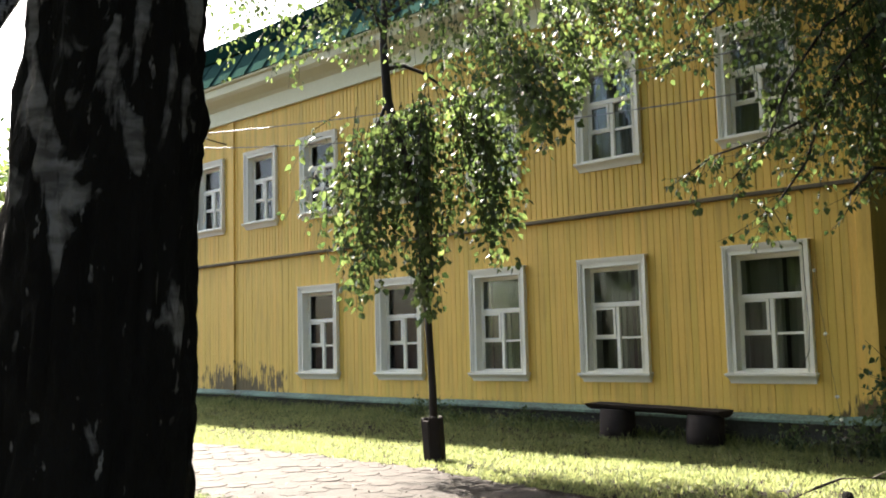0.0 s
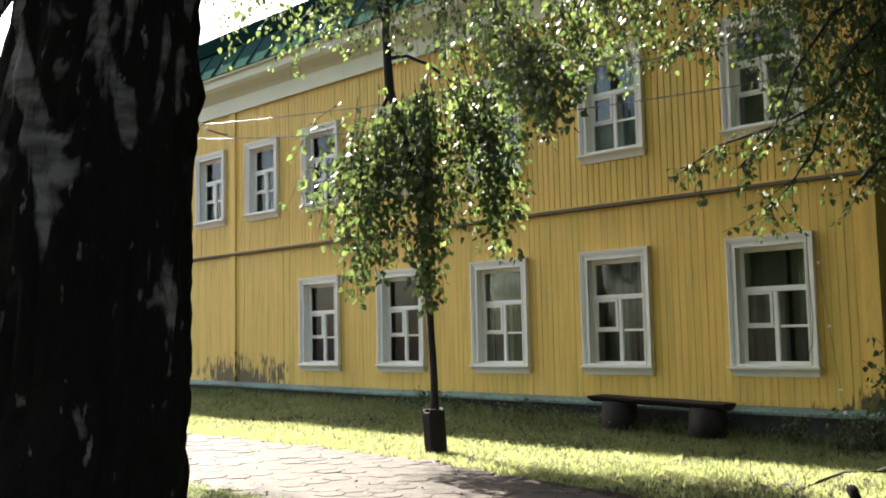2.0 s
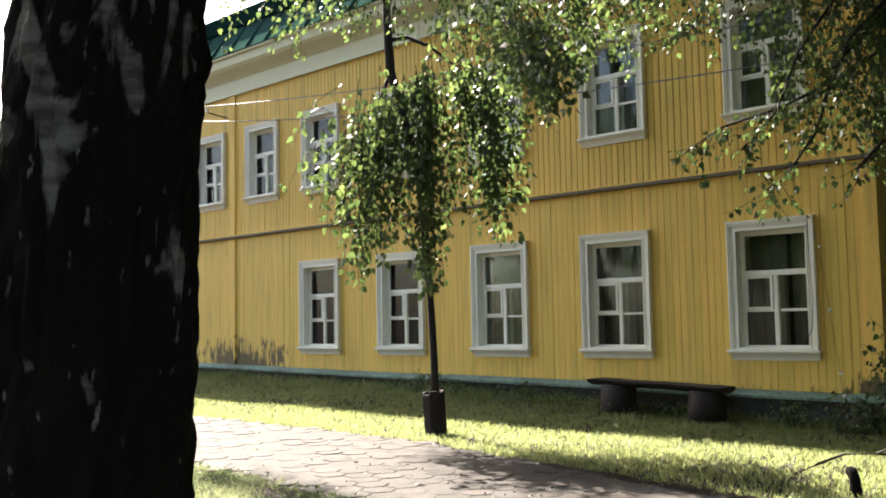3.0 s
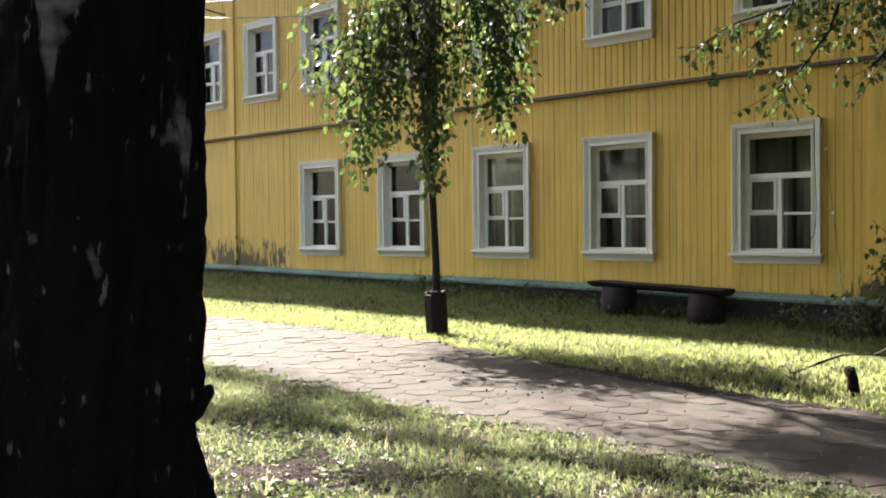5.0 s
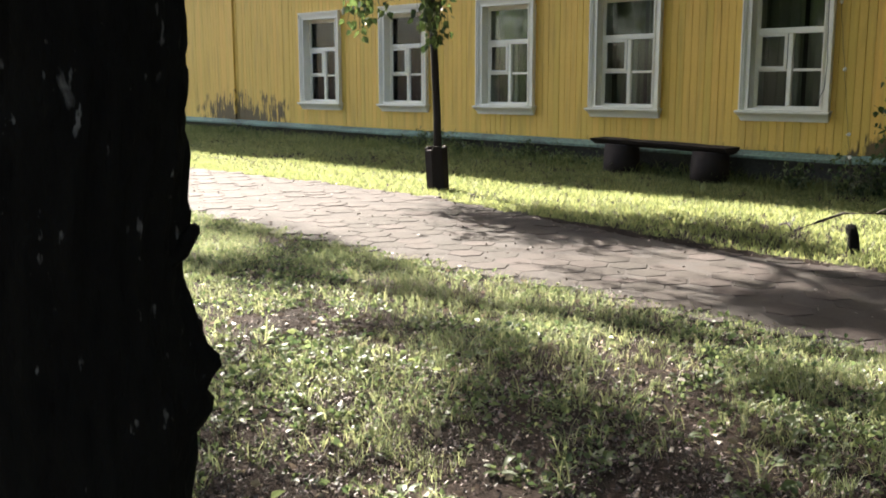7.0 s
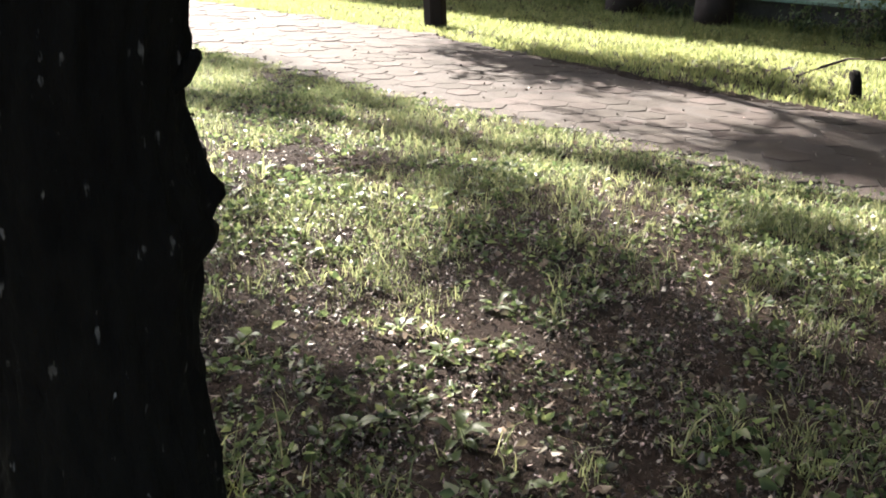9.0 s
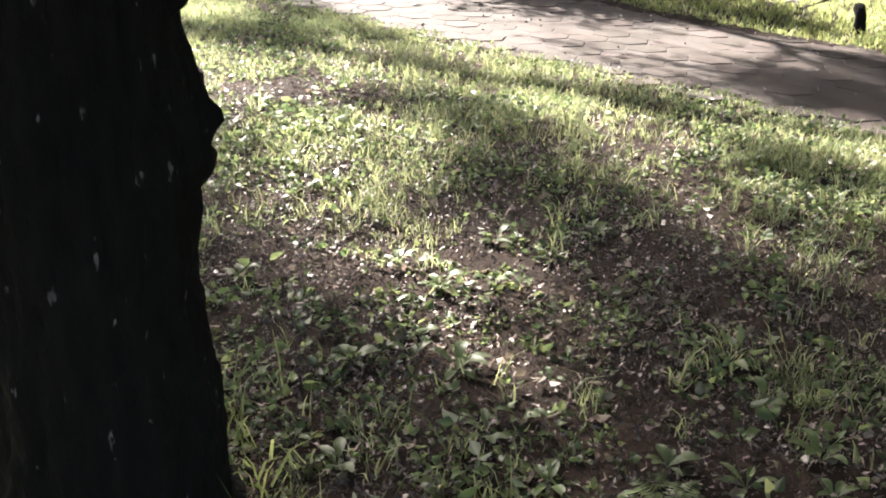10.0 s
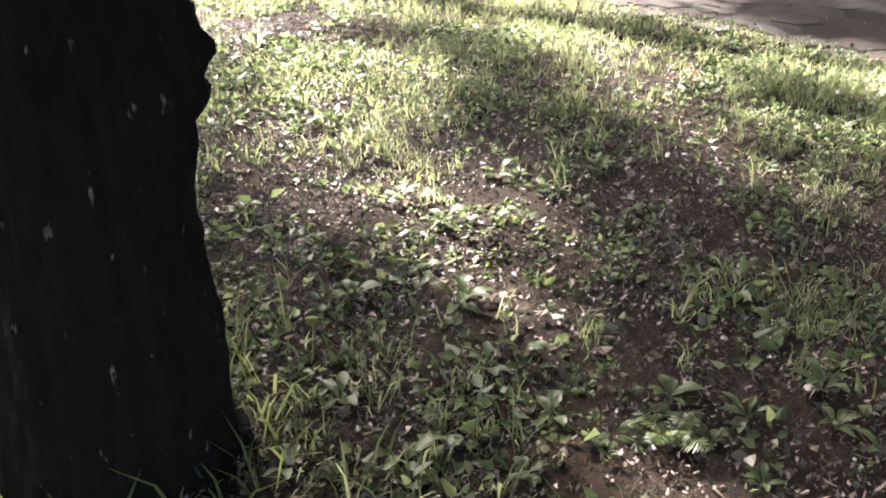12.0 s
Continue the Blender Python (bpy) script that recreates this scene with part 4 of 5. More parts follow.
# unseen grove added round the lawn, behind and right of the camera, blocking skylight
for a in ((5.2, -0.5, 12, 6.5, 51, 0.3, 6500, 0.0), (7.5, -5.5, 13, 7.0, 52, 0.34, 6500, 0.0), (8.0, -12.0, 13, 7.5, 53, 0.34, 6500, 0.0), (3.0, -19.0, 13, 7.5, 54, 0.34, 6500, 0.0),
          (-5.5, -19.5, 12, 7.0, 55, 0.34, 5600, 0.0), (-14.0, -21.0, 13, 7.5, 56, 0.36, 5200, 0.1), (-20.0, -16.5, 12, 6.5, 58, 0.34, 5200, 0.0), (4.6, -3.6, 9, 4.0, 57, 0.22, 6000, 0.0)):
    far_tree(*a, clear=True)


# leaf masses out of view by the wall's right end, added to dim it
for a in ((-0.3, -1.7, 6.6, 3.6, 61, 0.12, 14000, 0.0), (1.4, -4.4, 5.0, 3.4, 62, 0.13, 11000, 0.0)):
    far_tree(*a, sky_screen=True)


def shrub():
    ob = thing("corner_shrub", "dark leafy shrub at the house's corner", "shrub")
    fol = Foliage(71)
    rng = fol.rng
    c = Vector((-2.55, -0.75, 0))
    for k in range(170):
        a = rng.uniform(0, 6.28)
        r = rng.uniform(0.2, 1.0)
        e = c + Vector((r * math.cos(a) * 0.95, r * math.sin(a) * 0.6, rng.uniform(0.25, 1.9) * (1.15 - 0.75 * max(0.0, -math.cos(a)))))
        fol.twig(twig_points(c + Vector((rng.uniform(-0.1, 0.1), rng.uniform(-0.1, 0.1), 0)), e, -0.15, rng, 9, 0.06), 0.009, 0.002, 0.035, 0.075, 0.08, bare=0.1)
    fol.finish(ob, M_LEAF, "leaves")


shrub()


# ---- bench against the plinth ----
def bench():
    b = thing("log_bench", "low dark bench of a split log on two log blocks", "bench")
    bm = bmesh.new()
    n, m = 14, 9
    rng = random.Random(8)
    rings = []
    for i in range(n):
        x = -7.12 + (7.12 - 5.16) * i / (n - 1)
        zc = 0.455 - 0.06 * i / (n - 1)
        ring = []
        for k in range(m):
            t = math.pi * k / (m - 1)
            ring.append(bm.verts.new((x + rng.uniform(-0.01, 0.01), -0.40 - 0.19 * math.cos(t) * (1 + rng.uniform(-0.03, 0.03)), zc - 0.085 * math.sin(t) + rng.uniform(-0.005, 0.005))))
        rings.append(ring)
    for r0, r1 in zip(rings, rings[1:]):
        for k in range(m - 1):
            bm.faces.new((r0[k], r0[k + 1], r1[k + 1], r1[k]))
        bm.faces.new((r0[-1], r0[0], r1[0], r1[-1]))
    bm.faces.new(rings[0]), bm.faces.new(rings[-1][::-1])
    part("seat", bm, M_BENCH, b)
    for x, z in ((-6.74, 0.38), (-5.45, 0.34)):
        bm = bmesh.new()
        add_tube(bm, [(x, -0.4, -0.06), (x, -0.4, 0.12), (x + 0.01, -0.4, z)], [0.245, 0.235, 0.225], 18, wob=0.04, rng=rng)
        part("block", bm, M_BENCH, b)


bench()


# ---- cables ----
def cable(name, a, b, sag, label):
    bm = bmesh.new()
    n = 110
    pts = [Vector(a).lerp(Vector(b), i / n) + Vector((0, 0, -sag * 4 * (i / n) * (1 - i / n))) for i in range(n + 1)]
    for ph in (0, math.pi):
        add_tube(bm, [p + Vector((0, 0.009 * math.cos(i * 1.9 + ph), 0.009 * math.sin(i * 1.9 + ph))) for i, p in enumerate(pts)], [0.0055] * (n + 1), 5)
    ob = part(name, bm, M_CABLE)
    tagged(ob, label, "cable", "overhead cables")


M_CABLE = mat("grey_cable_sheath", (0.22, 0.20, 0.19), 0.6, (0.15, 0.14, 0.13), 8, 60, 0.1, 0.002)
cable("overhead_cable", (-20.0, -1.22, 6.14), (-3.4, -0.32, 4.79), 0.29, "pale twisted cable strung along the front")
cable("overhead_cable", (-20.0, -1.22, 6.03), (-3.4, -0.32, 4.25), 0.39, "pale thin cable strung along the front")


def cable_hook(x, y, z):
    ob = thing("cable_hook", "small iron hook that holds a cable", "hook", "cable hooks")
    bm = bmesh.new()
    add_tube(bm, [(x, 0.01, z + 0.05), (x, y * 0.5, z + 0.03), (x, y, z)], [0.012, 0.012, 0.01], 6)
    part("arm", bm, M_BENCH, ob)
    bm = bmesh.new()
    add_tube(bm, [(x, y, z - 0.03), (x, y, z), (x, y, z + 0.05)], [0.02, 0.03, 0.015], 8)
    part("insulator", bm, M_WHITE, ob)


for z in (4.79, 4.25):
    cable_hook(-3.5, -0.32, z)
for z in (6.14, 6.03):
    cable_hook(-20.0, -1.22, z)


def annex():
    """A dark timber annex that steps back from the house's corner."""
    ob = thing("annex", "dark brown boarded annex in deep shade beside the house", "annex")
    part("wall", box(X1 + 0.006, 3.0, 0.66, 0.9, -0.1, 7.0), M_ANNEX, ob)
    part("plinth", box(X1 + 0.006, 3.0, 0.5, 0.655, -0.2, 0.34, 0.01), M_PLINTH, ob)
    x, rng = X1 + 0.1, random.Random(19)
    while x < -1.6:
        part("board", box(x - 0.085, x + 0.085, 0.62 + rng.uniform(-0.004, 0.004), 0.658, 0.35, 7.0, 0.006), M_ANNEX, ob)
        x += 0.178
    part("roof", box(X1 + 0.006, 3.2, 0.3, 2.0, 7.0, 7.12), M_ROOF_DARK, ob)


M_ANNEX = mat("dark_brown_timber", (0.055, 0.042, 0.022), 0.85, (0.03, 0.023, 0.013), 3, 40, 0.3, 0.005, 0.5, stretch=(3, 3, 0.4), per_object=0.15)
annex()


def bracket():
    ob = thing("cable_bracket", "small rusty iron cable bracket under the cornice", "bracket")
    bm = bmesh.new()
    add_tube(bm, [(-16.5, 0.02, 5.6), (-16.5, -0.25, 5.62), (-16.5, -0.52, 5.66)], [0.014] * 3, 8)
    part("arm", bm, M_BENCH, ob)
    bm = bmesh.new()
    add_tube(bm, [(-16.5, -0.5, 5.64), (-16.5, -0.5, 5.68), (-16.5, -0.5, 5.73)], [0.03, 0.04, 0.02], 10)
    part("insulator", bm, M_WHITE, ob)


bracket()


# ---- boards of the front, each its own piece ----
def board_spans(x):
    spans = [[ledge_z(x) + 0.045, COURSE - 0.028], [COURSE + 0.05, CORNICE + 0.03]]
    out = []
    for (a, b), key, cs in zip(spans, ("lower", "upper"), (LOWER, UPPER)):
        z0, z1, w = WIN[key]
        if any(abs(x - c) < w / 2 - 0.05 for c in cs):
            out += [(a, z0 + 0.05), (z1 - 0.05, b)]
        else:
            out.append((a, b))
    return out


def board_mesh(w, h, c):
    prof = [(-w / 2, 0.026), (-w / 2, 0.008), (-w / 2 + c, 0.0), (w / 2 - c, 0.0), (w / 2, 0.008), (w / 2, 0.026)]
    verts = [(x, y, 0) for x, y in prof] + [(x, y, h) for x, y in prof]
    faces = [(k, k + 1, k + 7, k + 6) for k in range(5)] + [(5, 4, 3, 2, 1, 0), (6, 7, 8, 9, 10, 11)]
    return verts, faces


def boards():
    rng = random.Random(12)
    pitch, cache = 0.1, {}
    joined_v, joined_f = [], []
    count = 0
    x = X1 - 0.18 - pitch / 2
    while x > X0:
        if not abs(x + 16.27) < 0.05:
            for a, b in board_spans(x):
                upper = a > COURSE
                w = pitch - (0.006 if upper else 0.001)
                key = (round(a, 2), round(b, 2), upper)
                if key not in cache:
                    cache[key] = board_mesh(w, b - a, 0.005 if upper else 0.003)
                v, f = cache[key]
                dy = rng.uniform(-0.003, 0.003) - (0.012 if x > -5.34 and not upper else 0.0)
                if count < 300:
                    mk = ("mesh",) + key
                    if mk not in cache:
                        me = bpy.data.meshes.new("board")
                        me.from_pydata(v, [], f)
                        me.materials.append(M_BOARD)
                        cache[mk] = me
                    ob = new("board", cache[mk])
                    ob.parent = house
                    ob.location = (x, dy, a)
                    count += 1
                else:
                    n = len(joined_v)
                    joined_v += [(p[0] + x, p[1] + dy, p[2] + a) for p in v]
                    joined_f += [tuple(n + q for q in g) for g in f]
        x -= pitch
    tagged(raw("boarding", joined_v, joined_f, M_BOARD_FAR, house), kind="stuff")


boards()
path()


# ---- lawn ----
def scatter(n, x0, x1, y0, y1, seed, keep):
    rng = np.random.default_rng(seed)
    x, y = rng.uniform(x0, x1, n), rng.uniform(y0, y1, n)
    ok = np.array([keep(a, b, r) for a, b, r in zip(x, y, rng.random(n))])
    return x[ok], y[ok], rng


def clear_of_trunk(x, y):
    c = BIRCH + RIGHT * -0.6
    return (x - c.x) ** 2 + (y - c.y) ** 2 > 0.2 ** 2


def blades(name, x, y, rng, hmin, hmax, w, label, material=None, tuft=1):
    if tuft > 1:
        x, y = np.repeat(x, tuft), np.repeat(y, tuft)
        x, y = x + rng.normal(size=len(x)) * 0.011, y + rng.normal(size=len(y)) * 0.011
    n = len(x)
    z = np.array([ground_z(a, b) for a, b in zip(x, y)]) - 0.004
    base = np.stack([x, y, z], 1)
    t = rng.uniform(0, 2 * np.pi, n)
    side = np.stack([np.cos(t), np.sin(t), np.zeros(n)], 1)
    t2 = rng.uniform(0, 2 * np.pi, n)
    h = rng.uniform(hmin, hmax, n) * rng.uniform(0.6, 1.0, n)
    lean = (rng.uniform(0.15, 1.1, n) * h)[:, None] * np.stack([np.cos(t2), np.sin(t2), np.zeros(n)], 1)
    ww = (w * rng.uniform(0.6, 1.3, n))[:, None]
    up = np.stack([np.zeros(n), np.zeros(n), h], 1)
    p = [base - side * ww, base + side * ww, base + up * 0.6 + lean * 0.35 + side * ww * 0.8, base + up * 0.6 + lean * 0.35 - side * ww * 0.8, base + up * 0.92 + lean]
    verts = np.stack(p, 1).reshape(-1, 3)
    b = np.arange(n)[:, None] * 5
    faces = np.concatenate([b + np.array([[0, 1, 2]]), b + np.array([[0, 2, 3]]), b + np.array([[3, 2, 4]])])
    quads_ob(name, verts, faces, material or M_GRASS, None, label)["category"] = "grass"


def patch(x, y, s=1.0, o=0.0):
    return noise.noise(Vector((x * s + o, y * s - o, 0.7)))


def lawn():
    x, y, rng = scatter(98000, -20, -0.5, -5.4, -0.03, 51, lambda a, b, r: b > path_far(a) + 0.05 * patch(a, b, 4) and r < 0.75 + 0.5 * patch(a, b, 0.9))
    blades("lawn_grass", x, y, rng, 0.03, 0.085, 0.0031, "sunlit short green grass between path and house", None, 3)
    x, y, rng = scatter(52000, -11, 1.9, -11.6, -6.4, 52, lambda a, b, r: b < path_near(a) + 0.06 * patch(a, b, 4) and clear_of_trunk(a, b)
                        and r < min(1.0, 0.27 + 0.95 * patch(a, b, 1.5) + 0.5 * patch(a, b, 4.5) + 0.5 * (b + 8.6) / 2))
    blades("near_grass", x, y, rng, 0.025, 0.09, 0.0019, "thin patchy grass under the birch", M_GRASS_NEAR, 8)

    x, y, rng = scatter(36000, -17, 7, -17, -5.4, 53, lambda a, b, r: b < path_near(a) + 0.05 and not (-10.9 < a < 1.85 and b > -11.55)
                        and r < (0.8 + 0.7 * patch(a, b, 1.3)) * min(1.0, (a + 17) / 3, (7 - a) / 2, (b + 17) / 3))
    blades("rough_grass", x, y, rng, 0.03, 0.1, 0.0035, "thin grass on the shaded ground under the trees", M_GRASS_NEAR, 3)


lawn()


def litter():
    def strew(n, seed, y0, y1, keep, smin, smax, lift, tilt, name, material, label, category, width=0.75, up=0.0):
        x, y, rng = scatter(n, -10, 1.9, y0, y1, seed, keep)
        m = len(x)
        z = np.array([ground_z(a, b) for a, b in zip(x, y)]) + rng.uniform(0.003, lift, m)
        ax = np.stack([rng.normal(size=m), rng.normal(size=m), rng.normal(size=m) * tilt + up], 1)
        v, f = leaf_arrays(np.stack([x, y, z], 1), ax, rng.uniform(smin, smax, m), seed=seed + 1, fold=0.3, width=width)
        quads_ob(name, v, f, material, None, label)["category"] = category

    on_lawn = lambda a, b: b < path_near(a) + 0.1 and clear_of_trunk(a, b)
    strew(92000, 61, -11.6, -6.3, lambda a, b, r: on_lawn(a, b) and r < 0.68 + 0.6 * patch(a, b, 1.1, 7.0) - 0.14 * (b + 9), 0.004, 0.016, 0.02, 0.8, "leaf_litter", M_LITTER, "dry brown leaf litter and bark scraps", "litter")
    strew(230000, 71, -11.0, -8.2, lambda a, b, r: -3.2 < a < 0.8 and on_lawn(a, b) and r < 0.5 + 0.6 * patch(a, b, 1.7, 4.0) + 0.7 * patch(a, b, 6.0, 1.0) - 0.3 * max(0.0, b + 8.9), 0.005, 0.019, 0.03, 1.2,
          "crumbled_leaves", M_LITTER, "crumbled dry birch leaves thick on the soil", "litter", 0.45)
    strew(44000, 65, -11.6, -6.3, lambda a, b, r: on_lawn(a, b) and r < 0.6, 0.012, 0.042, 0.02, 0.3, "dry_stalks", M_STRAW, "dry straw and thin twigs on the soil", "litter", 0.035)
    strew(22000, 73, -11.6, -6.6, lambda a, b, r: -4.5 < a and on_lawn(a, b) and r < 0.42 + 0.6 * patch(a, b, 1.9, 6.0) + 0.4 * patch(a, b, 5.0, 3.0), 0.014, 0.036, 0.025, 0.28,
          "fallen_leaves", M_FALLEN, "pale fallen birch leaves lying on the soil", "litter")
    # herbs: small plants of a few leaves round one root
    x, y, rng = scatter(35000, -8, 1.9, -11.6, -6.5, 63, lambda a, b, r: on_lawn(a, b) and r < 0.4 + 0.9 * patch(a, b, 1.4, 3.0) + 0.5 * patch(a, b, 5.0, 2.0) + 0.12 * (b + 9.2))
    k = 7
    x, y = np.repeat(x, k), np.repeat(y, k)
    m = len(x)
    size = np.repeat(rng.uniform(0.5, 1.3, m // k), k) * rng.uniform(0.012, 0.026, m)
    ax = np.stack([rng.normal(size=m), rng.normal(size=m), rng.uniform(0.1, 1.3, m)], 1)
    ax /= np.linalg.norm(ax, axis=1, keepdims=True)
    z = np.array([ground_z(a, b) for a, b in zip(x, y)])
    pos = np.stack([x, y, z], 1) + ax * size[:, None] * 0.8
    v, f = leaf_arrays(pos, ax + np.array([0, 0, -0.35]), size, seed=64, fold=0.35)
    quads_ob("ground_herbs", v, f, M_HERB, None, "low green herbs and seedlings in the grass")["category"] = "herbs"
    strew(6000, 67, -7.4, -3.6, lambda a, b, r: on_path(a, b) and (r < 0.1 + 0.5 * max(0.0, patch(a, b, 1.6)) or b > path_far(a) - 0.25 or b < path_near(a) + 0.2), 0.01, 0.03, 0.03, 0.3, "path_litter", M_LITTER, "dry leaf scraps on the path", "litter")


def seedlings():
    """Leafy seedlings of three to six rounded leaves, thick under the birch."""
    x, y, rng = scatter(9000, -3.4, 1.4, -11.2, -7.8, 91, lambda a, b, r: b < path_near(a) and clear_of_trunk(a, b) and r < 0.05 + 0.55 * patch(a, b, 2.9, 5.0) + 0.06 * (-9.0 - b))
    k = 5
    x, y = np.repeat(x, k), np.repeat(y, k)
    m = len(x)
    size = np.repeat(rng.uniform(0.45, 1.3, m // k) ** 1.5, k) * rng.uniform(0.018, 0.036, m)
    tall = np.repeat(rng.uniform(0.0, 0.05, m // k), k) * rng.uniform(0.3, 1.0, m)
    ax = np.stack([rng.normal(size=m), rng.normal(size=m), rng.uniform(-0.1, 0.9, m)], 1)
    ax /= np.linalg.norm(ax, axis=1, keepdims=True)
    z = np.array([ground_z(a, b) for a, b in zip(x, y)]) + tall + 0.004
    v, f = leaf_arrays(np.stack([x, y, z], 1) + ax * size[:, None] * 0.7, ax + np.array([0, 0, -0.3]), size, seed=92, fold=0.3, width=0.62)
    quads_ob("seedlings", v, f, M_HERB, None, "broad-leaved seedlings and weeds in the thin grass")["category"] = "herbs"


def tansy(m, k):
    """A clump of feathery pinnate leaves, each frond a rib with paired leaflets."""
    rng = random.Random(k)
    ob = thing("tansy_clump", "feathery green clump of herbs in the thin grass", "plant", "tansy clumps")
    for i in range(15):
        L, az = rng.uniform(0.10, 0.20), rng.uniform(0, 6.28)
        out, rise = rng.uniform(0.35, 0.95), rng.uniform(0.5, 1.0)
        o, s = Vector((math.cos(az), math.sin(az), 0)), Vector((-math.sin(az), math.cos(az), 0))
        at = lambda t: o * (L * out * t) + Vector((0, 0, L * rise * (1.25 * t - 0.75 * t * t)))
        verts, faces = [], []
        for j in range(12):
            t = 0.18 + 0.82 * j / 11
            p, q = at(t), at(min(1.0, t + 0.1))
            w = L * 0.24 * math.sin(math.pi * (0.12 + 0.85 * j / 11)) * rng.uniform(0.8, 1.15)
            for sgn in (-1, 1):
                tip = p + s * (sgn * w) + (q - p) * 0.9 - Vector((0, 0, w * rng.uniform(0.0, 0.5)))
                n, e = len(verts), (q - p) * 0.28
                mid = p.lerp(tip, 0.55)
                verts += [p - e * 0.5, mid - e * 1.2, tip, mid + e * 1.2, p + e * 0.5]
                faces.append((n, n + 1, n + 2, n + 3, n + 4))
        for j in range(6):
            a, b = at(j / 6), at((j + 1) / 6)
            n, w = len(verts), 0.0016
            verts += [a - s * w, a + s * w, b + s * w, b - s * w]
            faces.append((n, n + 1, n + 2, n + 3))
        raw("frond", [tuple(v) for v in verts], faces, M_HERB, ob)
    ob.matrix_basis = m
    return ob


def tansies():
    first = None
    for x, y, k, a in ((-0.225, -9.96, 0.6, 0), (-0.18, -9.9, 0.5, 70), (-0.27, -10.01, 0.45, 140), (-0.28, -9.9, 0.4, 200), (-0.31, -10.06, 0.38, 20)):
        m = pose(x, y, ground_z(x, y) - 0.003, 0, 0, a) @ Matrix.Scale(k, 4)
        first, c = (tansy(m, 5), None) if first is None else (first, copy_thing(first, m))


def broad_plant(m, k):
    """A rosette of broad leaves on short stalks; the blade bends over."""
    rng = random.Random(k)
    obs = thing("plantain", "low broad-leaved plantain in the grass", "plant", "plantains on the lawn")
    for i in range(rng.randint(4, 8)):
        L, W = rng.uniform(0.06, 0.13), rng.uniform(0.012, 0.024)
        az = 2 * math.pi * (i / 6 + rng.uniform(-0.13, 0.13))
        rise = rng.uniform(0.4, 1.9)
        rows = []
        for j in range(7):
            t = j / 6
            w = W * (0.12 if t < 0.3 else math.sin(math.pi * min(1, (t - 0.25) / 0.78)) ** 0.7 + 0.04)
            r, z = L * t * (0.75 + 0.25 * t), L * rise * (t - 0.62 * t * t)
            rows.append((r, w, z))
        verts, faces = [], []
        for r, w, z in rows:
            verts += [(r * math.cos(az) - w * math.sin(az), r * math.sin(az) + w * math.cos(az), z + w * 0.35), (r * math.cos(az), r * math.sin(az), z),
                      (r * math.cos(az) + w * math.sin(az), r * math.sin(az) - w * math.cos(az), z + w * 0.35)]
        for j in range(6):
            a = 3 * j
            faces += [(a, a + 1, a + 4, a + 3), (a + 1, a + 2, a + 5, a + 4)]
        raw("leaf", verts, faces, M_HERB, obs, smooth=True)
    obs.matrix_basis = m
    return obs


def broad_plants():
    rng = random.Random(77)
    kinds = [broad_plant(pose(x, y, ground_z(x, y), 0, 0, 40 * k) @ Matrix.Scale(0.55, 4), 100 + k) for k, (x, y) in enumerate(((-0.62, -10.02), (-0.30, -9.85), (-0.95, -9.9), (-0.1, -9.6), (-0.75, -10.3), (-1.15, -9.6)))]
    spots = []
    while len(spots) < 110:
        x, y = rng.uniform(-3.2, 0.6), rng.uniform(-10.7, -7.9)
        if rng.random() < 0.35 + 0.65 * (-y - 7.9) / 2.8 and clear_of_trunk(x, y) and all((x - a) ** 2 + (y - b) ** 2 > 0.03 for a, b in spots):
            spots.append((x, y))
    for x, y, k in ((-0.52, -10.25, 0.95), (-0.355, -10.22, 0.8), (-0.245, -9.64, 0.62), (-0.03, -9.7, 0.7), (-0.53, -9.737, 0.6), (-0.663, -9.994, 0.6), (-0.46, -9.53, 0.5), (-0.05, -9.95, 0.6)):
        copy_thing(rng.choice(kinds), pose(x, y, ground_z(x, y), 0, 0, rng.uniform(0, 360)) @ Matrix.Scale(k, 4))
    for x, y in spots:
        k = rng.uniform(0.28, 0.66)
        c = copy_thing(rng.choice(kinds), pose(x, y, ground_z(x, y), 0, 0, rng.uniform(0, 360)))
        c.scale = (k, k, k)


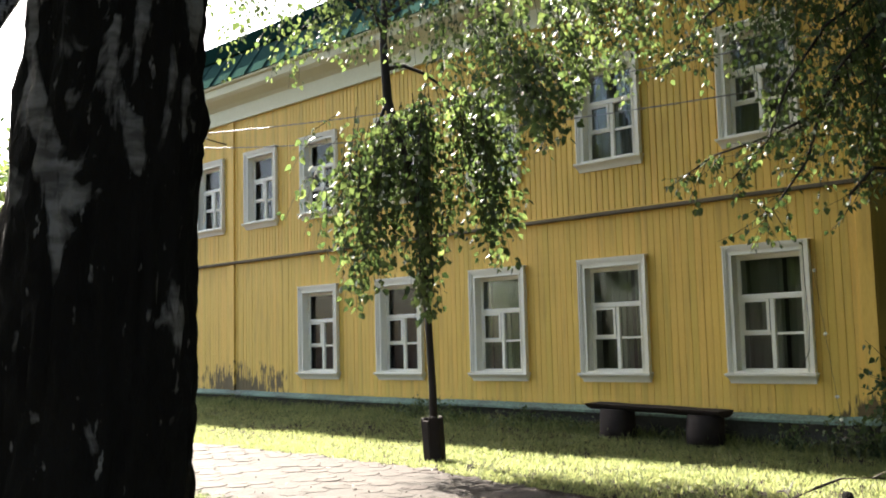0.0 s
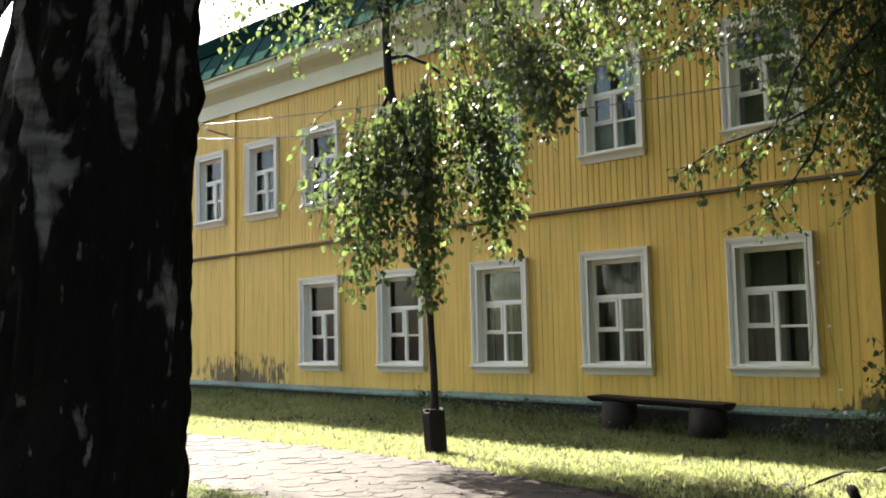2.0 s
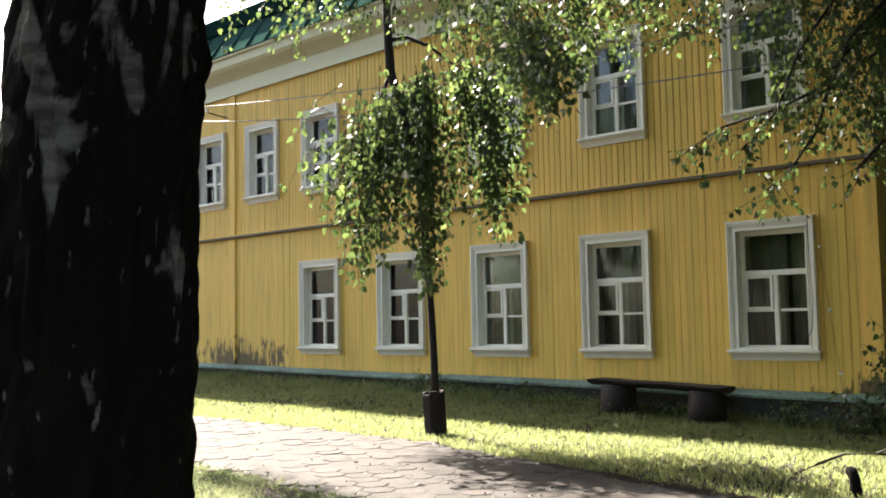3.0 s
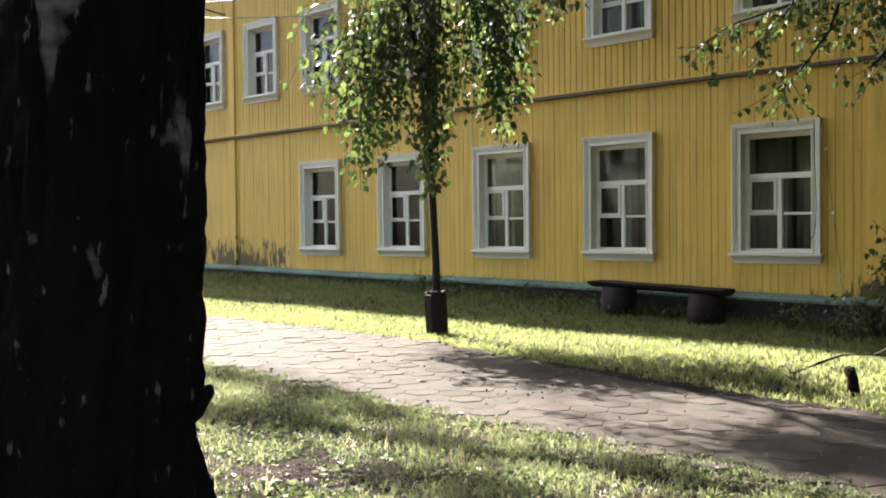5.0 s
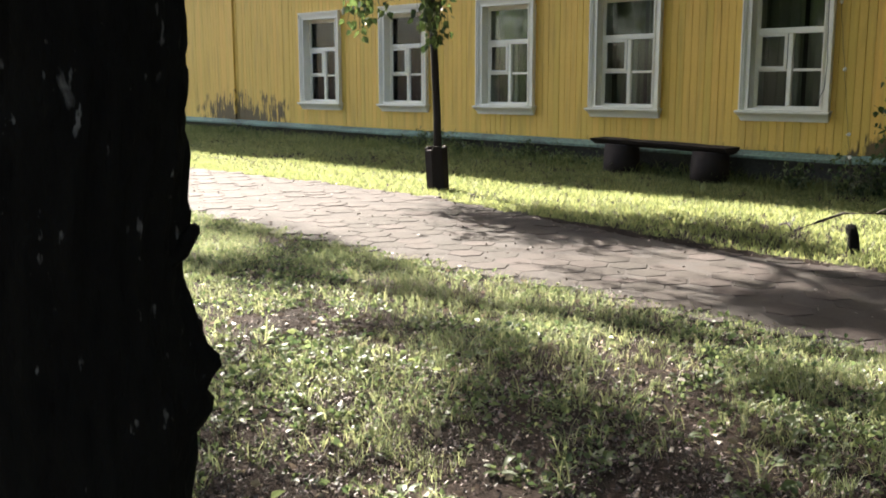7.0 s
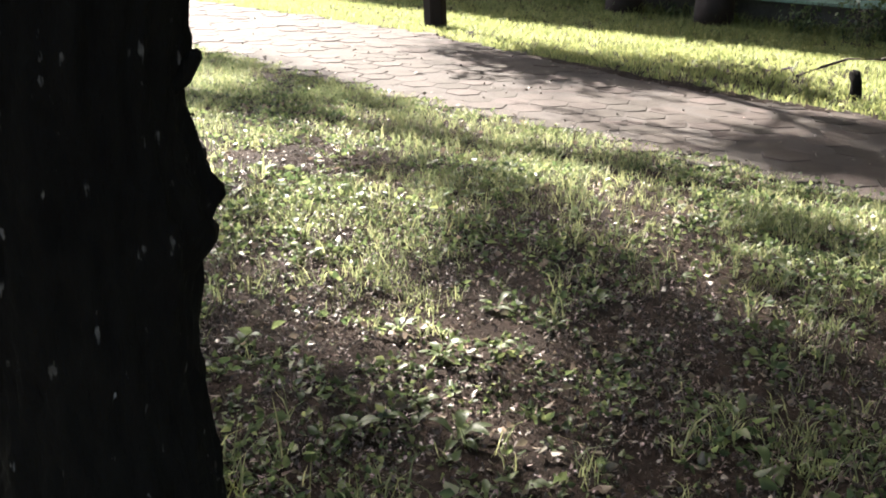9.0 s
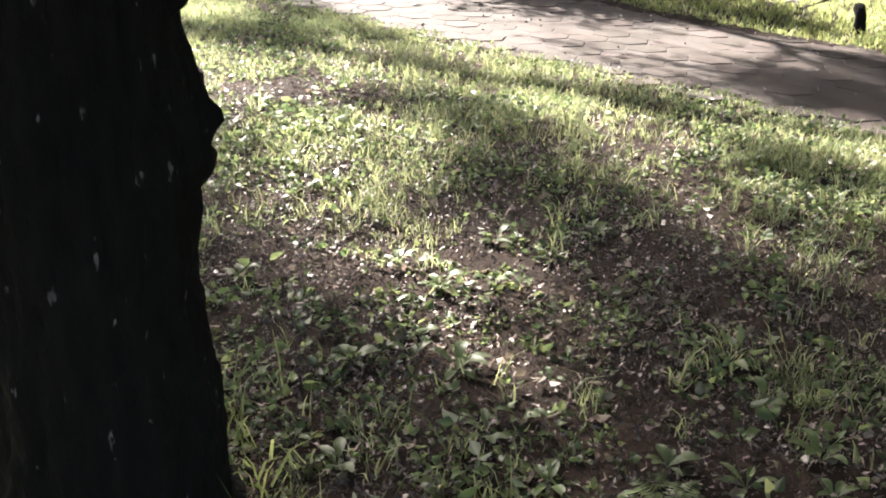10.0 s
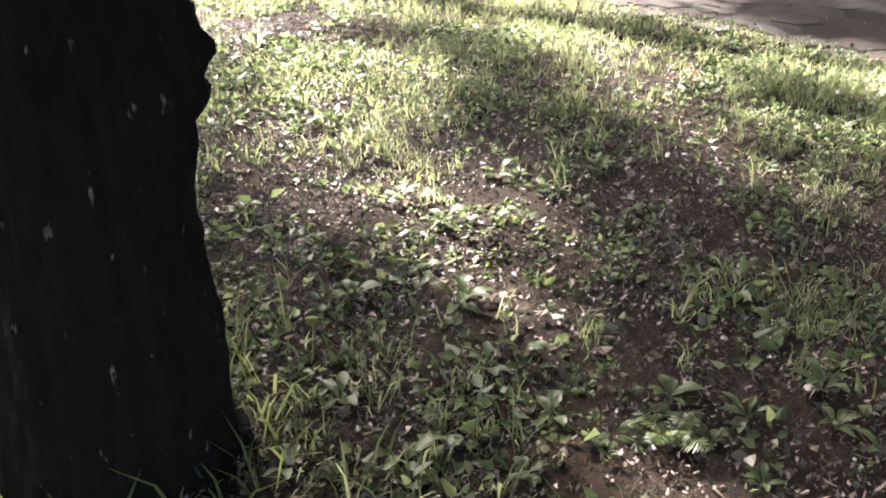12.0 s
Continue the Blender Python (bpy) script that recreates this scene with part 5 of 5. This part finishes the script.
def tufts():
    """Longer blades round the birch's foot, the path's edges and the plinth."""
    x, y, rng = scatter(2600, -3.5, 1.2, -11.2, -7.6, 85, lambda a, b, r: clear_of_trunk(a, b) and r < 0.13 + 0.8 * patch(a, b, 2.4, 9.0))
    blades("long_grass", x, y, rng, 0.05, 0.15, 0.0024, "scattered longer grass blades on the lawn", M_GRASS_NEAR, 6)
    x, y, rng = scatter(9000, -1.6, 0.1, -11.2, -9.9, 81, lambda a, b, r: 0.21 ** 2 < (a - (BIRCH + RIGHT * -0.6).x) ** 2 + (b - (BIRCH + RIGHT * -0.6).y) ** 2 < 0.30 ** 2 and r < 0.3)
    blades("foot_tuft", x, y, rng, 0.05, 0.16, 0.003, "long grass round the birch's foot")
    x, y, rng = scatter(40000, -18, -3, -0.6, -0.02, 82, lambda a, b, r: r < (0.6 + b * 0.9) * (0.35 + 1.2 * max(0.0, patch(a, b, 0.9, 2.0))))
    blades("wall_weeds", x, y, rng, 0.06, 0.26, 0.006, "tall weeds along the plinth")
    x, y, rng = scatter(5000, -16, -3, -0.55, -0.03, 83, lambda a, b, r: r < 0.9 * max(0.0, patch(a, 0, 0.9, 2.0)) + (0.6 if -9.0 < a < -8.2 or -11.2 < a < -10.4 else 0.0))
    z = np.array([ground_z(a, b) for a, b in zip(x, y)]) + rng.uniform(0.02, 0.28, len(x)) * rng.uniform(0.3, 1, len(x))
    ax = np.stack([rng.normal(size=len(x)), rng.normal(size=len(x)), rng.normal(size=len(x)) * 0.5], 1)
    v, f = leaf_arrays(np.stack([x, y, z], 1), ax, rng.uniform(0.03, 0.07, len(x)), seed=84)
    quads_ob("wall_herbs", v, f, M_HERB, None, "leafy weeds along the plinth")["category"] = "weeds"
    for x, y, w, h, n in ((-12.2, -0.2, 0.5, 0.22, 10), (-10.3, -0.22, 0.55, 0.42, 24), (-9.6, -0.2, 0.3, 0.3, 10), (-8.3, -0.25, 0.4, 0.36, 18), (-7.6, -0.2, 0.2, 0.26, 8), (-4.35, -0.35, 0.35, 0.4, 22), (-3.5, -0.5, 0.4, 0.55, 26), (-6.05, -0.3, 0.3, 0.25, 9)):
        plinth_weed(x, y, w, h, n)


def plinth_weed(x, y, w, h, n):
    """A clump of leafy stalks against the wall's foot."""
    ob = thing("weed_clump", "leafy green weed clump against the dark plinth", "weed", "weeds along the plinth")
    fol = Foliage(int(abs(x) * 100))
    rng = fol.rng
    for _ in range(n):
        a = Vector((x + rng.uniform(-w, w) * 0.8, y + rng.uniform(-0.12, 0.08), 0))
        a.z = ground_z(a.x, a.y) - 0.02
        e = a + Vector((rng.uniform(-0.12, 0.12), rng.uniform(-0.14, 0.02), h * rng.uniform(0.45, 1.0)))
        fol.twig(twig_points(a, e, 0, rng, 6, 0.03), 0.003, 0.0015, 0.022, 0.05, 0.03)
    fol.finish(ob, M_HERB, "leaves")


M_LITTER = mat("dry_leaf_litter", (0.125, 0.095, 0.078), 0.5, (0.040, 0.030, 0.024), 9, 60, 0.0, 0.01, 0.7, island=0.6, spec=0.4)
M_FALLEN = mat("fallen_leaf", (0.17, 0.145, 0.098), 0.42, (0.07, 0.05, 0.034), 12, 90, 0.0, 0.01, 0.7, island=0.5, spec=0.5, translucent=0.25, glow=(0.5, 0.9, 1.3))
M_STRAW = mat("dry_straw", (0.15, 0.12, 0.085), 0.7, (0.08, 0.06, 0.042), 9, 60, 0.0, 0.01, 0.6, island=0.5, spec=0.4)
M_HERB = mat("herb_leaf", (0.060, 0.086, 0.034), 0.45, (0.036, 0.056, 0.02), 3, 60, 0.0, 0.01, 0.5, island=0.5, translucent=0.45, spec=0.35, glow=(0.48, 0.95, 2.4))
litter()
seedlings()
tansies()
broad_plants()
tufts()


# ---- small things by the path's end ----
def fallen_branch():
    ob = thing("fallen_branch", "thin dark fallen branch lying on the grass", "branch")
    for name, pts, r in (("stem", ((-2.72, -4.05, 0.03), (-2.62, -3.85, 0.09), (-2.56, -3.5, 0.13), (-2.4, -3.25, 0.12), (-2.1, -2.95, 0.08), (-1.7, -2.7, 0.05)), 0.013),
                         ("side_twig", ((-2.9, -3.92, 0.05), (-2.82, -3.95, 0.07), (-2.74, -4.05, 0.03)), 0.008), ("side_twig", ((-2.4, -3.25, 0.12), (-2.2, -3.35, 0.22), (-2.05, -3.4, 0.30)), 0.006)):
        bm = bmesh.new()
        add_tube(bm, pts, [r * (1 - 0.1 * i) for i in range(len(pts))], 7)
        part(name, bm, M_TWIG, ob)


def stump():
    ob = thing("low_stump", "small charred black stump beside the path", "stump")
    bm = bmesh.new()
    add_tube(bm, [(-2.05, -4.6, -0.05), (-2.05, -4.6, 0.05), (-2.06, -4.59, 0.12), (-2.09, -4.57, 0.17), (-2.11, -4.56, 0.185)], [0.045, 0.04, 0.034, 0.042, 0.022], 10, wob=0.15, rng=random.Random(6))
    part("body", bm, M_TRUNK, ob)


def seed_thread():
    ob = thing("dry_stalk", "thin dry stalk with pale seed tufts by the corner", "plant")
    pts = [Vector((-3.51 + 0.012 * i, -1.5 - 0.01 * (i % 3), 2.0 - 0.1 * i)) for i in range(21)]
    bm = bmesh.new()
    add_tube(bm, pts, [0.0022] * len(pts), 4)
    part("stem", bm, M_STRAW, ob)
    rng = random.Random(15)
    for z in (1.95, 1.30, 0.66, 0.43):
        bm = bmesh.new()
        c = Vector((-3.51 + 0.012 * (2.0 - z) * 10, -1.5, z))
        bmesh.ops.create_icosphere(bm, subdivisions=1, radius=0.02, matrix=Matrix.Translation(c))
        for v in bm.verts:
            v.co += Vector((rng.uniform(-1, 1), rng.uniform(-1, 1), rng.uniform(-1, 1))) * 0.006
        part("tuft", bm, M_WHITE, ob)
    for k in range(12):
        bm = bmesh.new()
        c = Vector((-3.3, -1.5, rng.uniform(0.05, 0.45)))
        e = c + Vector((rng.uniform(-0.45, 0.45), rng.uniform(-0.3, 0.3), rng.uniform(-0.2, 0.15)))
        add_tube(bm, [c, c.lerp(e, 0.5) + Vector((0, 0, 0.03)), e], [0.003, 0.002, 0.001], 4)
        part("twig", bm, M_STRAW, ob)


def window_wire():
    bm = bmesh.new()
    pts = [(-4.22, -0.09, 2.42), (-4.21, -0.1, 1.9), (-4.19, -0.1, 1.4), (-4.21, -0.1, 1.1), (-4.3, -0.1, 0.9)]
    add_tube(bm, pts, [0.004] * 5, 5)
    tagged(part("loose_wire", bm, M_TWIG), "thin dark wire hanging beside the window", "wire")


def soil_ridge():
    """Dark crumbling soil heaped along the far edge of the path."""
    verts, faces = [], []
    n, m = 120, 9
    for i in range(n):
        x = -5.0 + 3.3 * i / (n - 1)
        fade = math.sin(math.pi * i / (n - 1)) ** 0.5
        for j in range(m):
            v = j / (m - 1)
            y = path_far(x) - 0.10 + 0.24 * v + 0.05 * noise.noise(Vector((x * 3, 1.0, 0)))
            bump = 0.035 * (0.6 + noise.noise(Vector((x * 2.2, 4.0, 0)))) + 0.02 * noise.noise(Vector((x * 14, y * 14, 2.0)))
            verts.append((x, y, ground_z(x, y) - 0.005 + max(0.0, bump + 0.02) * fade * math.sin(math.pi * v)))
    for i in range(n - 1):
        for j in range(m - 1):
            a = i * m + j
            faces.append((a, a + m, a + m + 1, a + 1))
    tagged(raw("soil_ridge", verts, faces, M_SOIL, smooth=True), "low ridge of dark crumbling soil along the path", "soil")


soil_ridge()
fallen_branch()
stump()
seed_thread()
window_wire()
